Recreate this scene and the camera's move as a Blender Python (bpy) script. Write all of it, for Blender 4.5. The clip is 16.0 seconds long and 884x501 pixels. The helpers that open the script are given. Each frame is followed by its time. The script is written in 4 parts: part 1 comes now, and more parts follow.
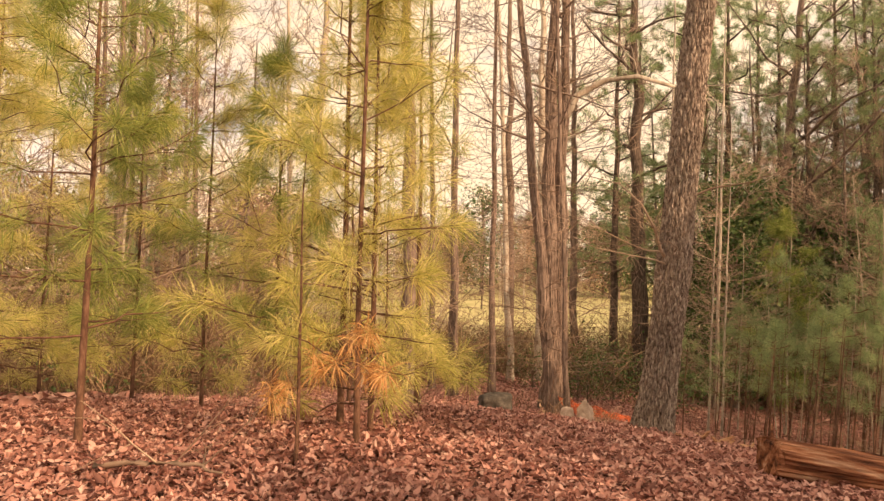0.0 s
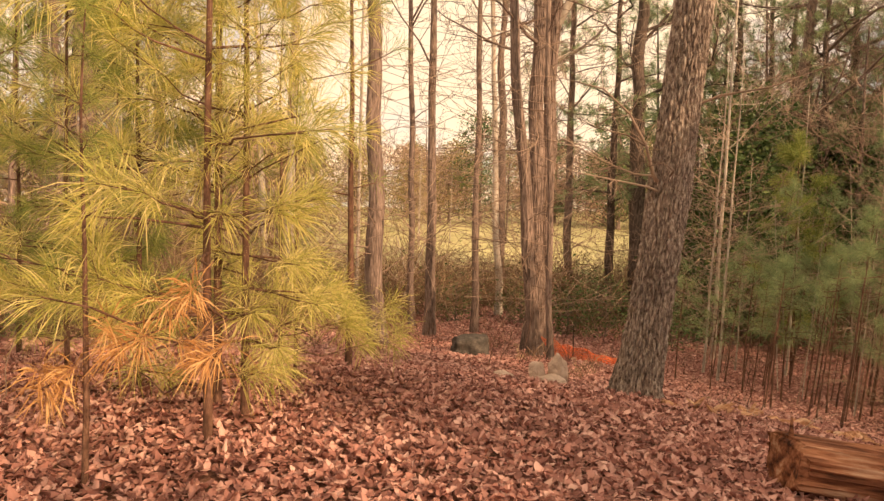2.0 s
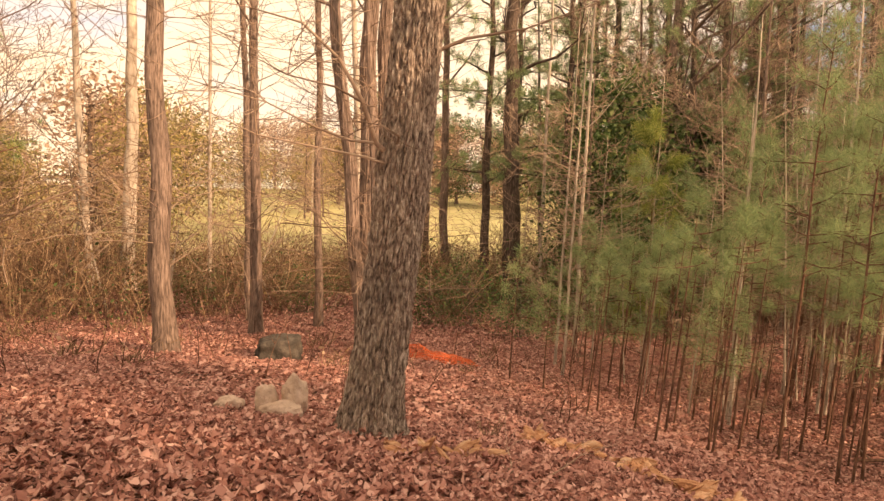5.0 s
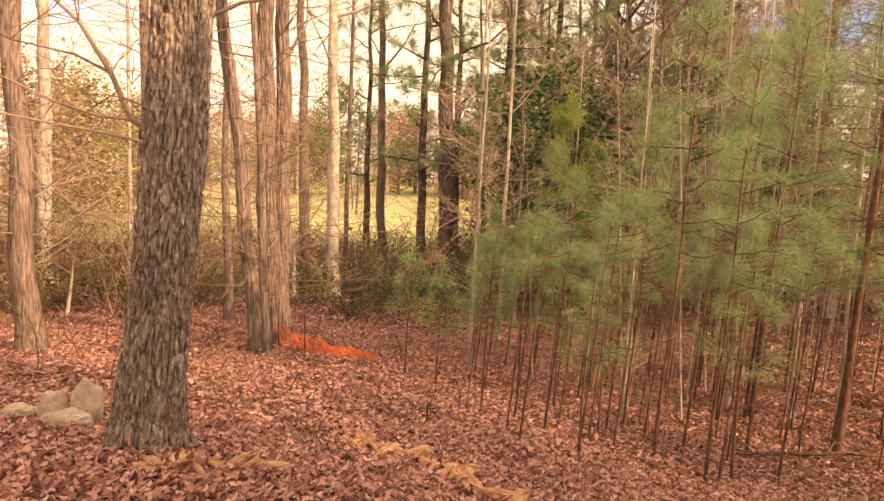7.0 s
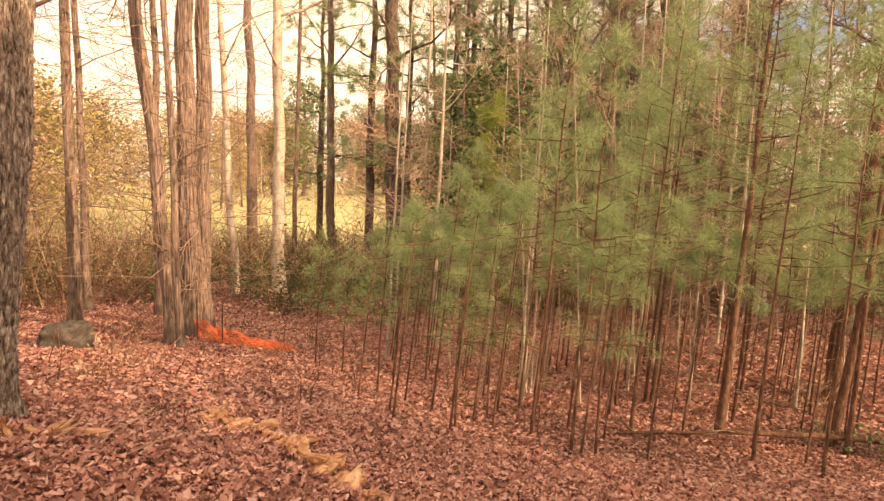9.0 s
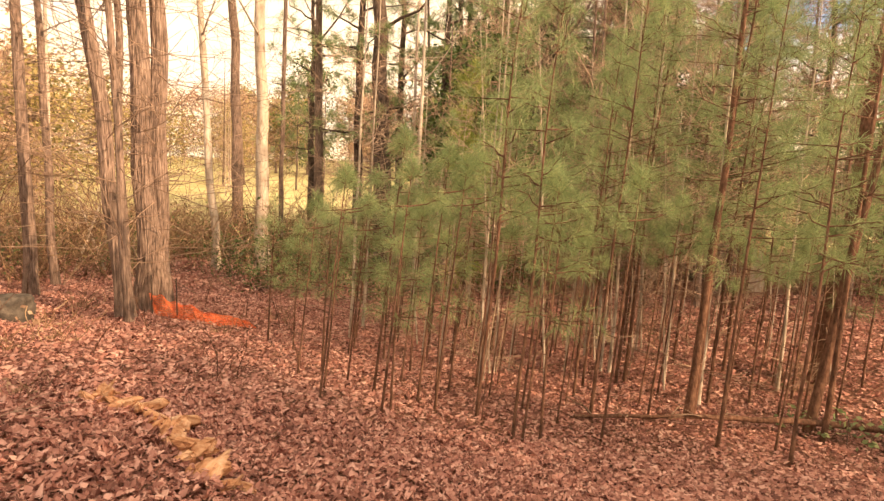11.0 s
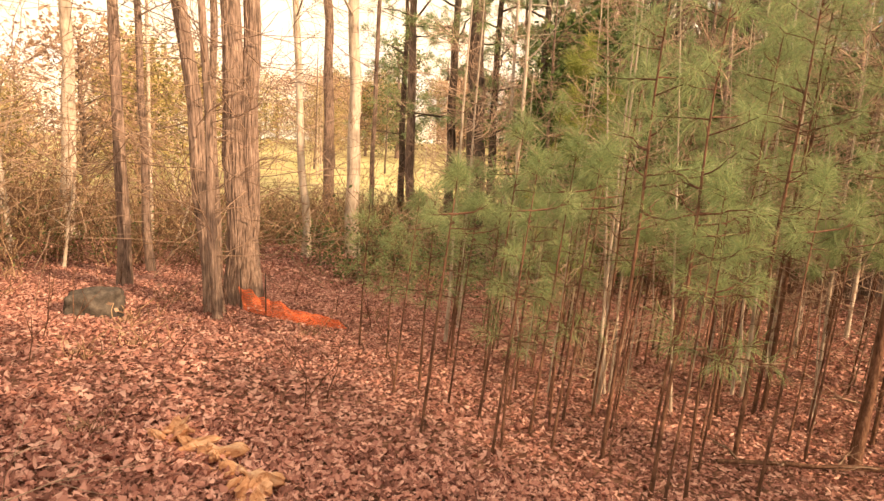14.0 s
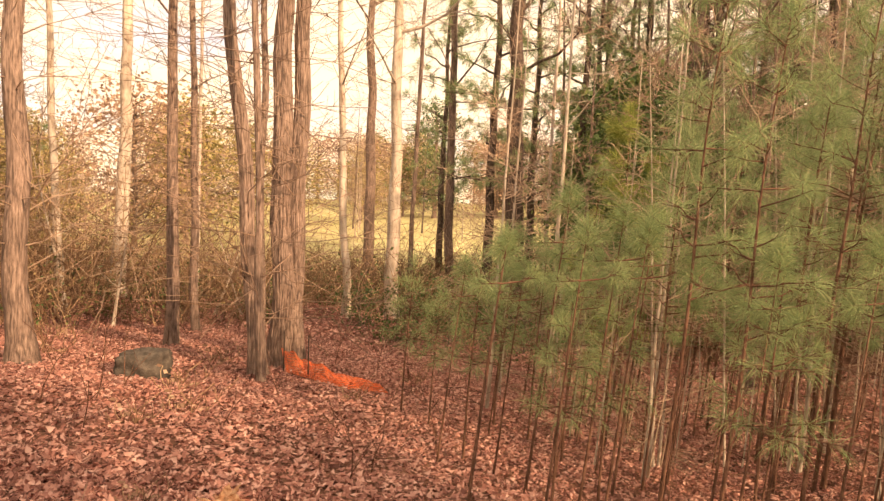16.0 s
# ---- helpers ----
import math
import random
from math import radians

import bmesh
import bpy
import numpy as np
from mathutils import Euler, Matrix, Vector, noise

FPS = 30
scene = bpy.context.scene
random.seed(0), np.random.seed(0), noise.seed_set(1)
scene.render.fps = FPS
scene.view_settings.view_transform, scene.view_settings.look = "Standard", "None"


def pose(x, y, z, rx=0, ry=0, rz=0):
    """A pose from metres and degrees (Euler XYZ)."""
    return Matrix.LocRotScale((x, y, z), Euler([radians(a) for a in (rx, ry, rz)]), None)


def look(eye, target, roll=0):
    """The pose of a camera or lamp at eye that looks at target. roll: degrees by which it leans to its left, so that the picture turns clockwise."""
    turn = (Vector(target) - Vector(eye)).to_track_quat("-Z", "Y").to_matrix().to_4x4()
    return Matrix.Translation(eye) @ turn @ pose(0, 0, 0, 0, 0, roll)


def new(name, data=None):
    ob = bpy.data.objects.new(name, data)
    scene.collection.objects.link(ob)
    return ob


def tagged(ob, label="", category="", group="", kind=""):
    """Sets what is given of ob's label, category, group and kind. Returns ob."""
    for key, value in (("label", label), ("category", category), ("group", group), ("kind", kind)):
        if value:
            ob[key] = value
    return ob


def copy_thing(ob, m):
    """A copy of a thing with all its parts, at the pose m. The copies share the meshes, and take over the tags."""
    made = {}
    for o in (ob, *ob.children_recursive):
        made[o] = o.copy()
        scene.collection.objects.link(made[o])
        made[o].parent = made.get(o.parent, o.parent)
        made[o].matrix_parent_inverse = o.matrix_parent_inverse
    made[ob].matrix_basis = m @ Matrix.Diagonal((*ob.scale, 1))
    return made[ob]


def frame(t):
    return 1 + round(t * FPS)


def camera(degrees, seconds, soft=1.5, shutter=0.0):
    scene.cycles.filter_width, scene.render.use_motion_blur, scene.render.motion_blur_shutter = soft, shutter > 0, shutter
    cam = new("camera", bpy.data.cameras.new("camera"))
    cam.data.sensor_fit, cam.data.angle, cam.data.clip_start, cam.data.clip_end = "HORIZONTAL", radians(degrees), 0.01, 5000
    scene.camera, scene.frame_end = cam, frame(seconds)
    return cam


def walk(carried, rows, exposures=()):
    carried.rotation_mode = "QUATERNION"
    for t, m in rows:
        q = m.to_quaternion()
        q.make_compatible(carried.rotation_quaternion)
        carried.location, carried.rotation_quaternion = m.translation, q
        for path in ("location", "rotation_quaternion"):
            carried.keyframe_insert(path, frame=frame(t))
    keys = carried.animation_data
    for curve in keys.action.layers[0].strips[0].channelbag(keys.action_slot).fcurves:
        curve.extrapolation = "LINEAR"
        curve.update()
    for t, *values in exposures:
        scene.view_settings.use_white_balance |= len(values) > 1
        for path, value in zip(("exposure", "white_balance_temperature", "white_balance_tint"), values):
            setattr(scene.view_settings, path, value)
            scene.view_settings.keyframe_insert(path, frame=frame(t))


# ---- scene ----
cam = camera(68.6, 16.0, soft=1.45)
METRES, EYE, TILT, LEAN, TURN = 9.0, 1.5, 4.0, -1.0, 0.0
ROWS = [
    (0.0, 0.0, 0.0, 0.0, 0.0, 0.0, -0.0),
    (0.5, 0.0097, 0.0436, -0.0044, 0.13, -1.78, -0.01),
    (1.0, 0.0266, 0.0841, -0.0044, 0.2, -3.77, -0.01),
    (1.5, 0.0505, 0.1272, -0.0038, 0.2, -5.2, -0.03),
    (2.0, 0.0661, 0.1621, -0.0058, 0.16, -6.21, -0.05),
    (2.5, 0.0977, 0.1879, -0.0076, -0.14, -6.55, 0.03),
    (3.0, 0.1334, 0.2099, -0.0062, -0.82, -6.77, 0.02),
    (3.5, 0.167, 0.2414, -0.0068, -2.98, -6.97, -0.11),
    (4.0, 0.1951, 0.2703, -0.0111, -4.98, -7.12, -0.26),
    (6.5, 0.3722, 0.3607, -0.0186, -9.59, -8.74, -0.47),
    (7.0, 0.403, 0.351, -0.0203, -10.3, -8.72, -0.56),
    (7.5, 0.4352, 0.3331, -0.0208, -10.66, -8.59, -0.52),
    (8.0, 0.464, 0.3212, -0.0232, -11.35, -8.51, -0.48),
    (8.5, 0.4873, 0.297, -0.0245, -12.1, -8.51, -0.64),
    (9.0, 0.5177, 0.2924, -0.0318, -12.33, -8.55, -0.67),
    (11.5, 0.6355, 0.3456, -0.0604, -10.35, -10.63, -0.8),
    (12.0, 0.6444, 0.3581, -0.0651, -8.94, -10.93, -0.6),
    (12.5, 0.6351, 0.3908, -0.0684, -7.83, -11.46, -0.66),
    (13.0, 0.6195, 0.4252, -0.0684, -6.36, -11.8, -0.71),
    (13.5, 0.6106, 0.4473, -0.0664, -4.41, -11.84, -0.74),
    (14.0, 0.6017, 0.4612, -0.0508, -3.78, -11.83, -0.77),
    (14.5, 0.5904, 0.4605, -0.0416, -3.1, -11.65, -0.81),
    (15.0, 0.5902, 0.4597, -0.0411, -1.88, -10.39, -0.92),
    (15.5, 0.5902, 0.4598, -0.0411, -1.09, -8.86, -0.75),
    (16.0, 0.589, 0.4586, -0.0405, -0.63, -6.69, -0.69),
]
EXPOSURES = [(0.0, 0.38, 7000, 21), (4.0, 0.49, 7100, 23), (6.5, 0.8, 7200, 23), (12.5, 1.0, 7150, 22), (14.0, 1.02, 7150, 22), (16.0, 0.8, 7200, 24)]
walk(cam, [(t, pose(0, 0, EYE, TILT, LEAN, TURN) @ pose(METRES * x, METRES * y, METRES * z, 90 + pitch, roll, yaw)) for t, x, y, z, yaw, pitch, roll in ROWS], EXPOSURES)

# ---- light: low warm sun behind the camera, thin cream cloud with blue gaps ----
SUN_AZ, SUN_EL = radians(48), radians(21)     # azimuth measured from -y towards +x
to_sun = Vector((math.sin(SUN_AZ) * math.cos(SUN_EL), -math.cos(SUN_AZ) * math.cos(SUN_EL), math.sin(SUN_EL)))
sun = new("sun", bpy.data.lights.new("sun", "SUN"))
sun.data.energy, sun.data.angle, sun.data.color = 3.8, radians(0.6), (1.0, 0.7, 0.4)
sun.matrix_world = look((0, 0, 30), Vector((0, 0, 30)) - to_sun)


def add_node(tree, kind, **values):
    n = tree.nodes.new(kind)
    for key, value in values.items():
        if key in n.inputs.keys():
            n.inputs[key].default_value = value
    return n


world = bpy.data.worlds.new("sky")
scene.world = world
world.use_nodes = True
wt = world.node_tree
wt.nodes.clear()
sky = wt.nodes.new("ShaderNodeTexSky")
sky.sky_type, sky.sun_disc = "NISHITA", False
sky.sun_elevation, sky.sun_rotation = SUN_EL, math.pi - SUN_AZ
sky_bg = add_node(wt, "ShaderNodeBackground", Strength=0.12)
cloud_bg = add_node(wt, "ShaderNodeBackground", Color=(1.0, 0.81, 0.535, 1), Strength=1.03)
wt.links.new(sky.outputs[0], sky_bg.inputs["Color"])
coord = wt.nodes.new("ShaderNodeTexCoord")
stretch = wt.nodes.new("ShaderNodeMapping")
stretch.inputs["Scale"].default_value = (1.0, 1.0, 3.0)
cloud = add_node(wt, "ShaderNodeTexNoise", Scale=2.3, Detail=6.0, Roughness=0.6)
ramp = wt.nodes.new("ShaderNodeValToRGB")
ramp.color_ramp.elements[0].position, ramp.color_ramp.elements[1].position = 0.30, 0.52
mix_sky = wt.nodes.new("ShaderNodeMixShader")
out = wt.nodes.new("ShaderNodeOutputWorld")
wt.links.new(coord.outputs["Generated"], stretch.inputs["Vector"])
wt.links.new(stretch.outputs[0], cloud.inputs["Vector"])
wt.links.new(cloud.outputs[0], ramp.inputs[0])
wt.links.new(ramp.outputs[0], mix_sky.inputs[0])
wt.links.new(sky_bg.outputs[0], mix_sky.inputs[1])
wt.links.new(cloud_bg.outputs[0], mix_sky.inputs[2])
wt.links.new(mix_sky.outputs[0], out.inputs[0])


# ---- materials ----
def ramp_material(name, stops, scale=(1, 1, 1), noise_scale=4.0, roughness=0.9, bump=0.3, bump_scale=None, source="noise", translucent=0.0, coarse=0.0, bump_distance=0.02):
    """Colour by a noise (or by a random number for each island or object) through a ramp, with a finer bump."""
    m = bpy.data.materials.new(name)
    m.use_nodes = True
    t = m.node_tree
    b = t.nodes["Principled BSDF"]
    b.inputs["Roughness"].default_value = roughness
    b.inputs["Specular IOR Level"].default_value = 0.25
    co = t.nodes.new("ShaderNodeTexCoord")
    mp = t.nodes.new("ShaderNodeMapping")
    mp.inputs["Scale"].default_value = scale
    t.links.new(co.outputs["Object"], mp.inputs["Vector"])
    nz = add_node(t, "ShaderNodeTexNoise", Scale=noise_scale, Detail=6.0, Roughness=0.65)
    t.links.new(mp.outputs[0], nz.inputs["Vector"])
    r = t.nodes.new("ShaderNodeValToRGB")
    while len(r.color_ramp.elements) < len(stops):
        r.color_ramp.elements.new(0.5)
    for el, (p, c) in zip(r.color_ramp.elements, stops):
        el.position, el.color = p, (*c, 1)
    fac = nz.outputs[0]
    if source == "island":
        geo = t.nodes.new("ShaderNodeNewGeometry")
        blend = t.nodes.new("ShaderNodeMath")
        blend.operation = "MULTIPLY_ADD"
        blend.inputs[1].default_value = 0.7
        half = t.nodes.new("ShaderNodeMath")
        half.operation = "MULTIPLY"
        half.inputs[1].default_value = 0.35
        t.links.new(nz.outputs[0], half.inputs[0])
        t.links.new(geo.outputs["Random Per Island"], blend.inputs[0])
        t.links.new(half.outputs[0], blend.inputs[2])
        fac = blend.outputs[0]
    if source == "object":
        info = t.nodes.new("ShaderNodeObjectInfo")
        blend = t.nodes.new("ShaderNodeMath")
        blend.operation = "MULTIPLY_ADD"
        blend.inputs[1].default_value = 0.5
        half = t.nodes.new("ShaderNodeMath")
        half.operation = "MULTIPLY"
        half.inputs[1].default_value = 0.6
        t.links.new(nz.outputs[0], half.inputs[0])
        t.links.new(info.outputs["Random"], blend.inputs[0])
        t.links.new(half.outputs[0], blend.inputs[2])
        fac = blend.outputs[0]
    t.links.new(fac, r.inputs[0])
    colour = r.outputs[0]
    if coarse:
        big = add_node(t, "ShaderNodeTexNoise", Scale=coarse, Detail=3.0)
        t.links.new(co.outputs["Object"], big.inputs["Vector"])
        mul = t.nodes.new("ShaderNodeMixRGB")
        mul.blend_type = "MULTIPLY"
        mul.inputs[0].default_value = 0.7
        lift = t.nodes.new("ShaderNodeValToRGB")
        lift.color_ramp.elements[0].position, lift.color_ramp.elements[0].color = 0.3, (0.45, 0.45, 0.45, 1)
        lift.color_ramp.elements[1].position, lift.color_ramp.elements[1].color = 0.65, (1, 1, 1, 1)
        t.links.new(big.outputs[0], lift.inputs[0])
        t.links.new(colour, mul.inputs[1])
        t.links.new(lift.outputs[0], mul.inputs[2])
        colour = mul.outputs[0]
    t.links.new(colour, b.inputs["Base Color"])
    if bump:
        fine = add_node(t, "ShaderNodeTexNoise", Scale=bump_scale or noise_scale * 3, Detail=5.0)
        t.links.new(mp.outputs[0], fine.inputs["Vector"])
        bp = add_node(t, "ShaderNodeBump", Strength=bump, Distance=bump_distance)
        t.links.new(fine.outputs[0], bp.inputs["Height"])
        t.links.new(bp.outputs[0], b.inputs["Normal"])
    if translucent:
        tr = t.nodes.new("ShaderNodeBsdfTranslucent")
        t.links.new(colour, tr.inputs["Color"])
        mx = t.nodes.new("ShaderNodeMixShader")
        mx.inputs[0].default_value = translucent
        o = t.nodes["Material Output"]
        t.links.new(b.outputs[0], mx.inputs[1])
        t.links.new(tr.outputs[0], mx.inputs[2])
        t.links.new(mx.outputs[0], o.inputs[0])
    return m


GROUND = ramp_material("leaf_litter_soil", [(0.25, (0.07, 0.034, 0.024)), (0.45, (0.19, 0.093, 0.065)), (0.6, (0.36, 0.19, 0.135)), (0.8, (0.52, 0.32, 0.23))], noise_scale=9.0, bump=0.9, bump_scale=14, coarse=0.5, bump_distance=0.05)
LAWN = ramp_material("winter_lawn", [(0.3, (0.47, 0.46, 0.2)), (0.55, (0.68, 0.62, 0.33)), (0.75, (0.78, 0.7, 0.43))], noise_scale=0.6, bump=0.3, bump_scale=20, coarse=0.05)
LITTER = ramp_material("dry_oak_leaf", [(0.1, (0.13, 0.056, 0.046)), (0.4, (0.39, 0.183, 0.15)), (0.65, (0.58, 0.309, 0.26)), (0.95, (0.83, 0.55, 0.475))], noise_scale=3.0, roughness=0.75, bump=0.2, source="island", translucent=0.12)
OAK_BARK = ramp_material("oak_bark", [(0.33, (0.07, 0.053, 0.044)), (0.45, (0.29, 0.225, 0.19)), (0.56, (0.5, 0.415, 0.355)), (0.68, (0.8, 0.72, 0.64))], scale=(1, 1, 0.32), noise_scale=42, bump=1.0, bump_scale=60, coarse=1.3, bump_distance=0.03)
GREY_BARK = ramp_material("grey_bark", [(0.34, (0.085, 0.066, 0.056)), (0.5, (0.26, 0.19, 0.16)), (0.68, (0.48, 0.375, 0.32))], scale=(1, 1, 0.11), noise_scale=38, bump=0.9, bump_scale=30, coarse=0.8)
DARK_BARK = ramp_material("dark_grey_bark", [(0.32, (0.05, 0.038, 0.033)), (0.5, (0.14, 0.105, 0.088)), (0.7, (0.3, 0.235, 0.195))], scale=(1, 1, 0.25), noise_scale=18, bump=0.9, bump_scale=30, coarse=0.8)
PALE_BARK = ramp_material("pale_bark", [(0.3, (0.3, 0.25, 0.2)), (0.46, (0.58, 0.5, 0.42)), (0.7, (0.8, 0.73, 0.64))], scale=(1, 1, 0.3), noise_scale=9, bump=0.5, bump_scale=30, coarse=0.9)
PINE_BARK = ramp_material("pine_bark", [(0.3, (0.05, 0.026, 0.018)), (0.5, (0.15, 0.08, 0.055)), (0.75, (0.3, 0.18, 0.125))], scale=(1, 1, 0.4), noise_scale=22, bump=0.9, bump_scale=40)
TWIG = ramp_material("twig_bark", [(0.25, (0.18, 0.125, 0.095)), (0.55, (0.36, 0.26, 0.2)), (0.85, (0.55, 0.43, 0.33))], noise_scale=5, bump=0.2, source="object")
BRUSH = ramp_material("dry_brush", [(0.1, (0.08, 0.045, 0.03)), (0.55, (0.26, 0.165, 0.105)), (0.92, (0.58, 0.43, 0.28))], noise_scale=2, bump=0.0, source="island")
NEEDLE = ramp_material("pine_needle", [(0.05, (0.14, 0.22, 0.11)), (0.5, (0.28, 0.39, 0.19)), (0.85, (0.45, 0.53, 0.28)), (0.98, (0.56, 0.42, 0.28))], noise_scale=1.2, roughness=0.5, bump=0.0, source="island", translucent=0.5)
# sunlight on the left pines is put into this brighter, yellower needle colour
SUNLIT_NEEDLE = ramp_material("sunlit_pine_needle", [(0.1, (0.24, 0.27, 0.06)), (0.4, (0.56, 0.56, 0.15)), (0.72, (0.86, 0.78, 0.32)), (0.95, (0.92, 0.8, 0.46))], noise_scale=1.2, roughness=0.5, bump=0.0, source="island", translucent=0.5)
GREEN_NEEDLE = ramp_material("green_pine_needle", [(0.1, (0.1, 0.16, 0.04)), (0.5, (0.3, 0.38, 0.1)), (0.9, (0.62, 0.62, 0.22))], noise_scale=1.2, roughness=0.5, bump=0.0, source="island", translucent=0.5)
DEAD_NEEDLE = ramp_material("dead_pine_needle", [(0.1, (0.42, 0.2, 0.07)), (0.5, (0.66, 0.37, 0.15)), (0.9, (0.82, 0.56, 0.28))], noise_scale=1.2, roughness=0.6, bump=0.0, source="island", translucent=0.25)
HOLLY = ramp_material("evergreen_leaf", [(0.1, (0.04, 0.08, 0.03)), (0.6, (0.11, 0.18, 0.065)), (0.95, (0.3, 0.35, 0.14))], noise_scale=1.0, roughness=0.4, bump=0.0, source="island", translucent=0.25)
FAR_GREEN = ramp_material("far_foliage_green", [(0.1, (0.08, 0.085, 0.03)), (0.45, (0.33, 0.29, 0.12)), (0.9, (0.66, 0.52, 0.26))], noise_scale=0.5, bump=0.0, source="island", translucent=0.3)
FAR_BROWN = ramp_material("far_foliage_russet", [(0.1, (0.2, 0.12, 0.085)), (0.5, (0.48, 0.33, 0.24)), (0.9, (0.7, 0.53, 0.4))], noise_scale=0.5, bump=0.0, source="island", translucent=0.3)
ROTTEN = ramp_material("rotten_wood", [(0.32, (0.3, 0.12, 0.06)), (0.46, (0.68, 0.36, 0.2)), (0.6, (0.84, 0.55, 0.36)), (0.78, (0.92, 0.74, 0.57))], scale=(0.25, 1, 1), noise_scale=14, bump=0.9, bump_scale=30, coarse=3)
SPLIT_LOG = ramp_material("split_log_wood", [(0.36, (0.035, 0.013, 0.008)), (0.46, (0.2, 0.075, 0.04)), (0.57, (0.4, 0.18, 0.1)), (0.72, (0.62, 0.42, 0.3))], scale=(0.1, 1, 1), noise_scale=16, bump=1.0, bump_scale=26, coarse=2)
PALE_STONE = ramp_material("pale_stone", [(0.3, (0.44, 0.32, 0.25)), (0.5, (0.62, 0.48, 0.39)), (0.75, (0.75, 0.6, 0.5))], noise_scale=8, bump=0.6, bump_scale=40)
DARK_STONE = ramp_material("mossy_stone", [(0.3, (0.035, 0.031, 0.028)), (0.5, (0.085, 0.076, 0.068)), (0.75, (0.17, 0.15, 0.13))], noise_scale=9, bump=0.8, bump_scale=40)
MESH_ORANGE = ramp_material("orange_plastic_mesh", [(0.3, (0.78, 0.15, 0.055)), (0.7, (0.92, 0.27, 0.11))], noise_scale=6, roughness=0.5, bump=0.2)
STAKE = ramp_material("dark_stake", [(0.3, (0.03, 0.025, 0.02)), (0.7, (0.08, 0.06, 0.05))], noise_scale=20, bump=0.2)


# ---- ground ----
def soft_step(v, w):
    v = v / w
    return w * (math.log1p(math.exp(-abs(v))) + max(v, 0.0))


def ground(x, y):
    """Height of the forest floor: a leafy shoulder that falls away ahead and into a hollow on the right."""
    across, along = soft_step(x - 2.6, 0.6), soft_step(y - 9, 1.5)
    z = 0.409 - 0.2075 * soft_step(y - 6.5, 0.8) + 0.0746 * soft_step(y - 10, 1.5) + 0.1618 * soft_step(y - 20, 3.0)
    z += -0.1596 * soft_step(x - 1.0, 0.5) - 0.1035 * soft_step(x - 3.5, 0.6) + 0.1387 * soft_step(x - 9, 1.5)
    z += 0.029 * across * along * math.exp(-max(y - 9, 0) / 12)
    z -= 0.13 * math.exp(-((x - 1.4) ** 2 + (y - 9.4) ** 2) / 2.2)
    z -= 0.14 * math.exp(-((x - 1.0) ** 2 + (y - 13.8) ** 2) / 1.6)
    z += 0.1 * math.exp(-((x - 2.8) ** 2 + (y - 4.4) ** 2) / 1.2)
    flat = -2.0 + 0.085 * min(max(y - 42, 0), 100)
    far = min(1.0, max(0.0, (max(y - 24, (abs(x - 3) - 9) * 1.4)) / 9))
    far = far * far * (3 - 2 * far)
    return z * (1 - far) + flat * far


def obj(name, verts, faces, material, parent=None, label="", smooth=True):
    me = bpy.data.meshes.new(name)
    me.from_pydata(verts, [], faces)
    if smooth:
        me.polygons.foreach_set("use_smooth", [True] * len(me.polygons))
    me.materials.append(material)
    ob = new(name, me)
    ob.parent = parent
    if label:
        tagged(ob, label)
    return ob


def thing(name, x, y, z, label, category, group="", rz=0.0):
    e = new(name)
    e.empty_display_size = 0.1
    e.location, e.rotation_euler = (x, y, z), (0, 0, rz)
    return tagged(e, label, category, group)


class Geo:
    """Collects vertices and faces of one part."""
    def __init__(self):
        self.v, self.f = [], []

    def tube(self, path, radii, n=6, cap=True):
        base = len(self.v)
        side = Vector((1, 0, 0))
        for i, (p, r) in enumerate(zip(path, radii)):
            d = (path[min(i + 1, len(path) - 1)] - path[max(i - 1, 0)]).normalized()
            a = (side - d * side.dot(d))
            if a.length < 1e-3:
                a = Vector((0, 1, 0)) - d * d.y
            a.normalize()
            b = d.cross(a)
            for k in range(n):
                c = 2 * math.pi * k / n
                self.v.append(tuple(p + (a * math.cos(c) + b * math.sin(c)) * r))
        for i in range(len(path) - 1):
            for k in range(n):
                q, w = base + i * n + k, base + i * n + (k + 1) % n
                self.f.append((q, w, w + n, q + n))
        if cap:
            self.f.append(tuple(base + (len(path) - 1) * n + k for k in range(n)))

    def blade(self, p, tip, width, sag=0.0):
        """One thin needle: a sliver that hangs at the tip."""
        d = tip - p
        w = d.cross(Vector((random.uniform(-1, 1), random.uniform(-1, 1), random.uniform(-1, 1))))
        if w.length < 1e-6:
            return
        w = w.normalized() * width * 0.5
        mid = p + d * 0.5
        tip = tip - Vector((0, 0, sag))
        b = len(self.v)
        self.v += [tuple(p), tuple(mid + w), tuple(tip), tuple(mid - w)]
        self.f.append((b, b + 1, b + 2, b + 3))

    def leaf(self, p, size):
        d = Vector((random.gauss(0, 1), random.gauss(0, 1), random.gauss(0, 0.6))).normalized()
        s = d.cross(Vector((random.gauss(0, 1), random.gauss(0, 1), random.gauss(0, 1)))).normalized() * size * 0.3
        b = len(self.v)
        self.v += [tuple(p), tuple(p + d * size * 0.5 + s), tuple(p + d * size), tuple(p + d * size * 0.5 - s)]
        self.f += [(b, b + 1, b + 2), (b, b + 2, b + 3)]


def wavy(p0, p1, steps, wobble, seed):
    """A line from p0 to p1 that wanders a little."""
    pts = []
    for i in range(steps + 1):
        u = i / steps
        q = p0.lerp(p1, u)
        k = wobble * math.sin(math.pi * min(1, u * 1.0)) if u < 1 else 0
        q = q + Vector((noise.noise((seed, u * 3.1, 0.3)), noise.noise((seed, u * 3.1, 7.7)), noise.noise((seed, u * 2.1, 15.5)) * 0.3)) * k
        pts.append(q)
    return pts


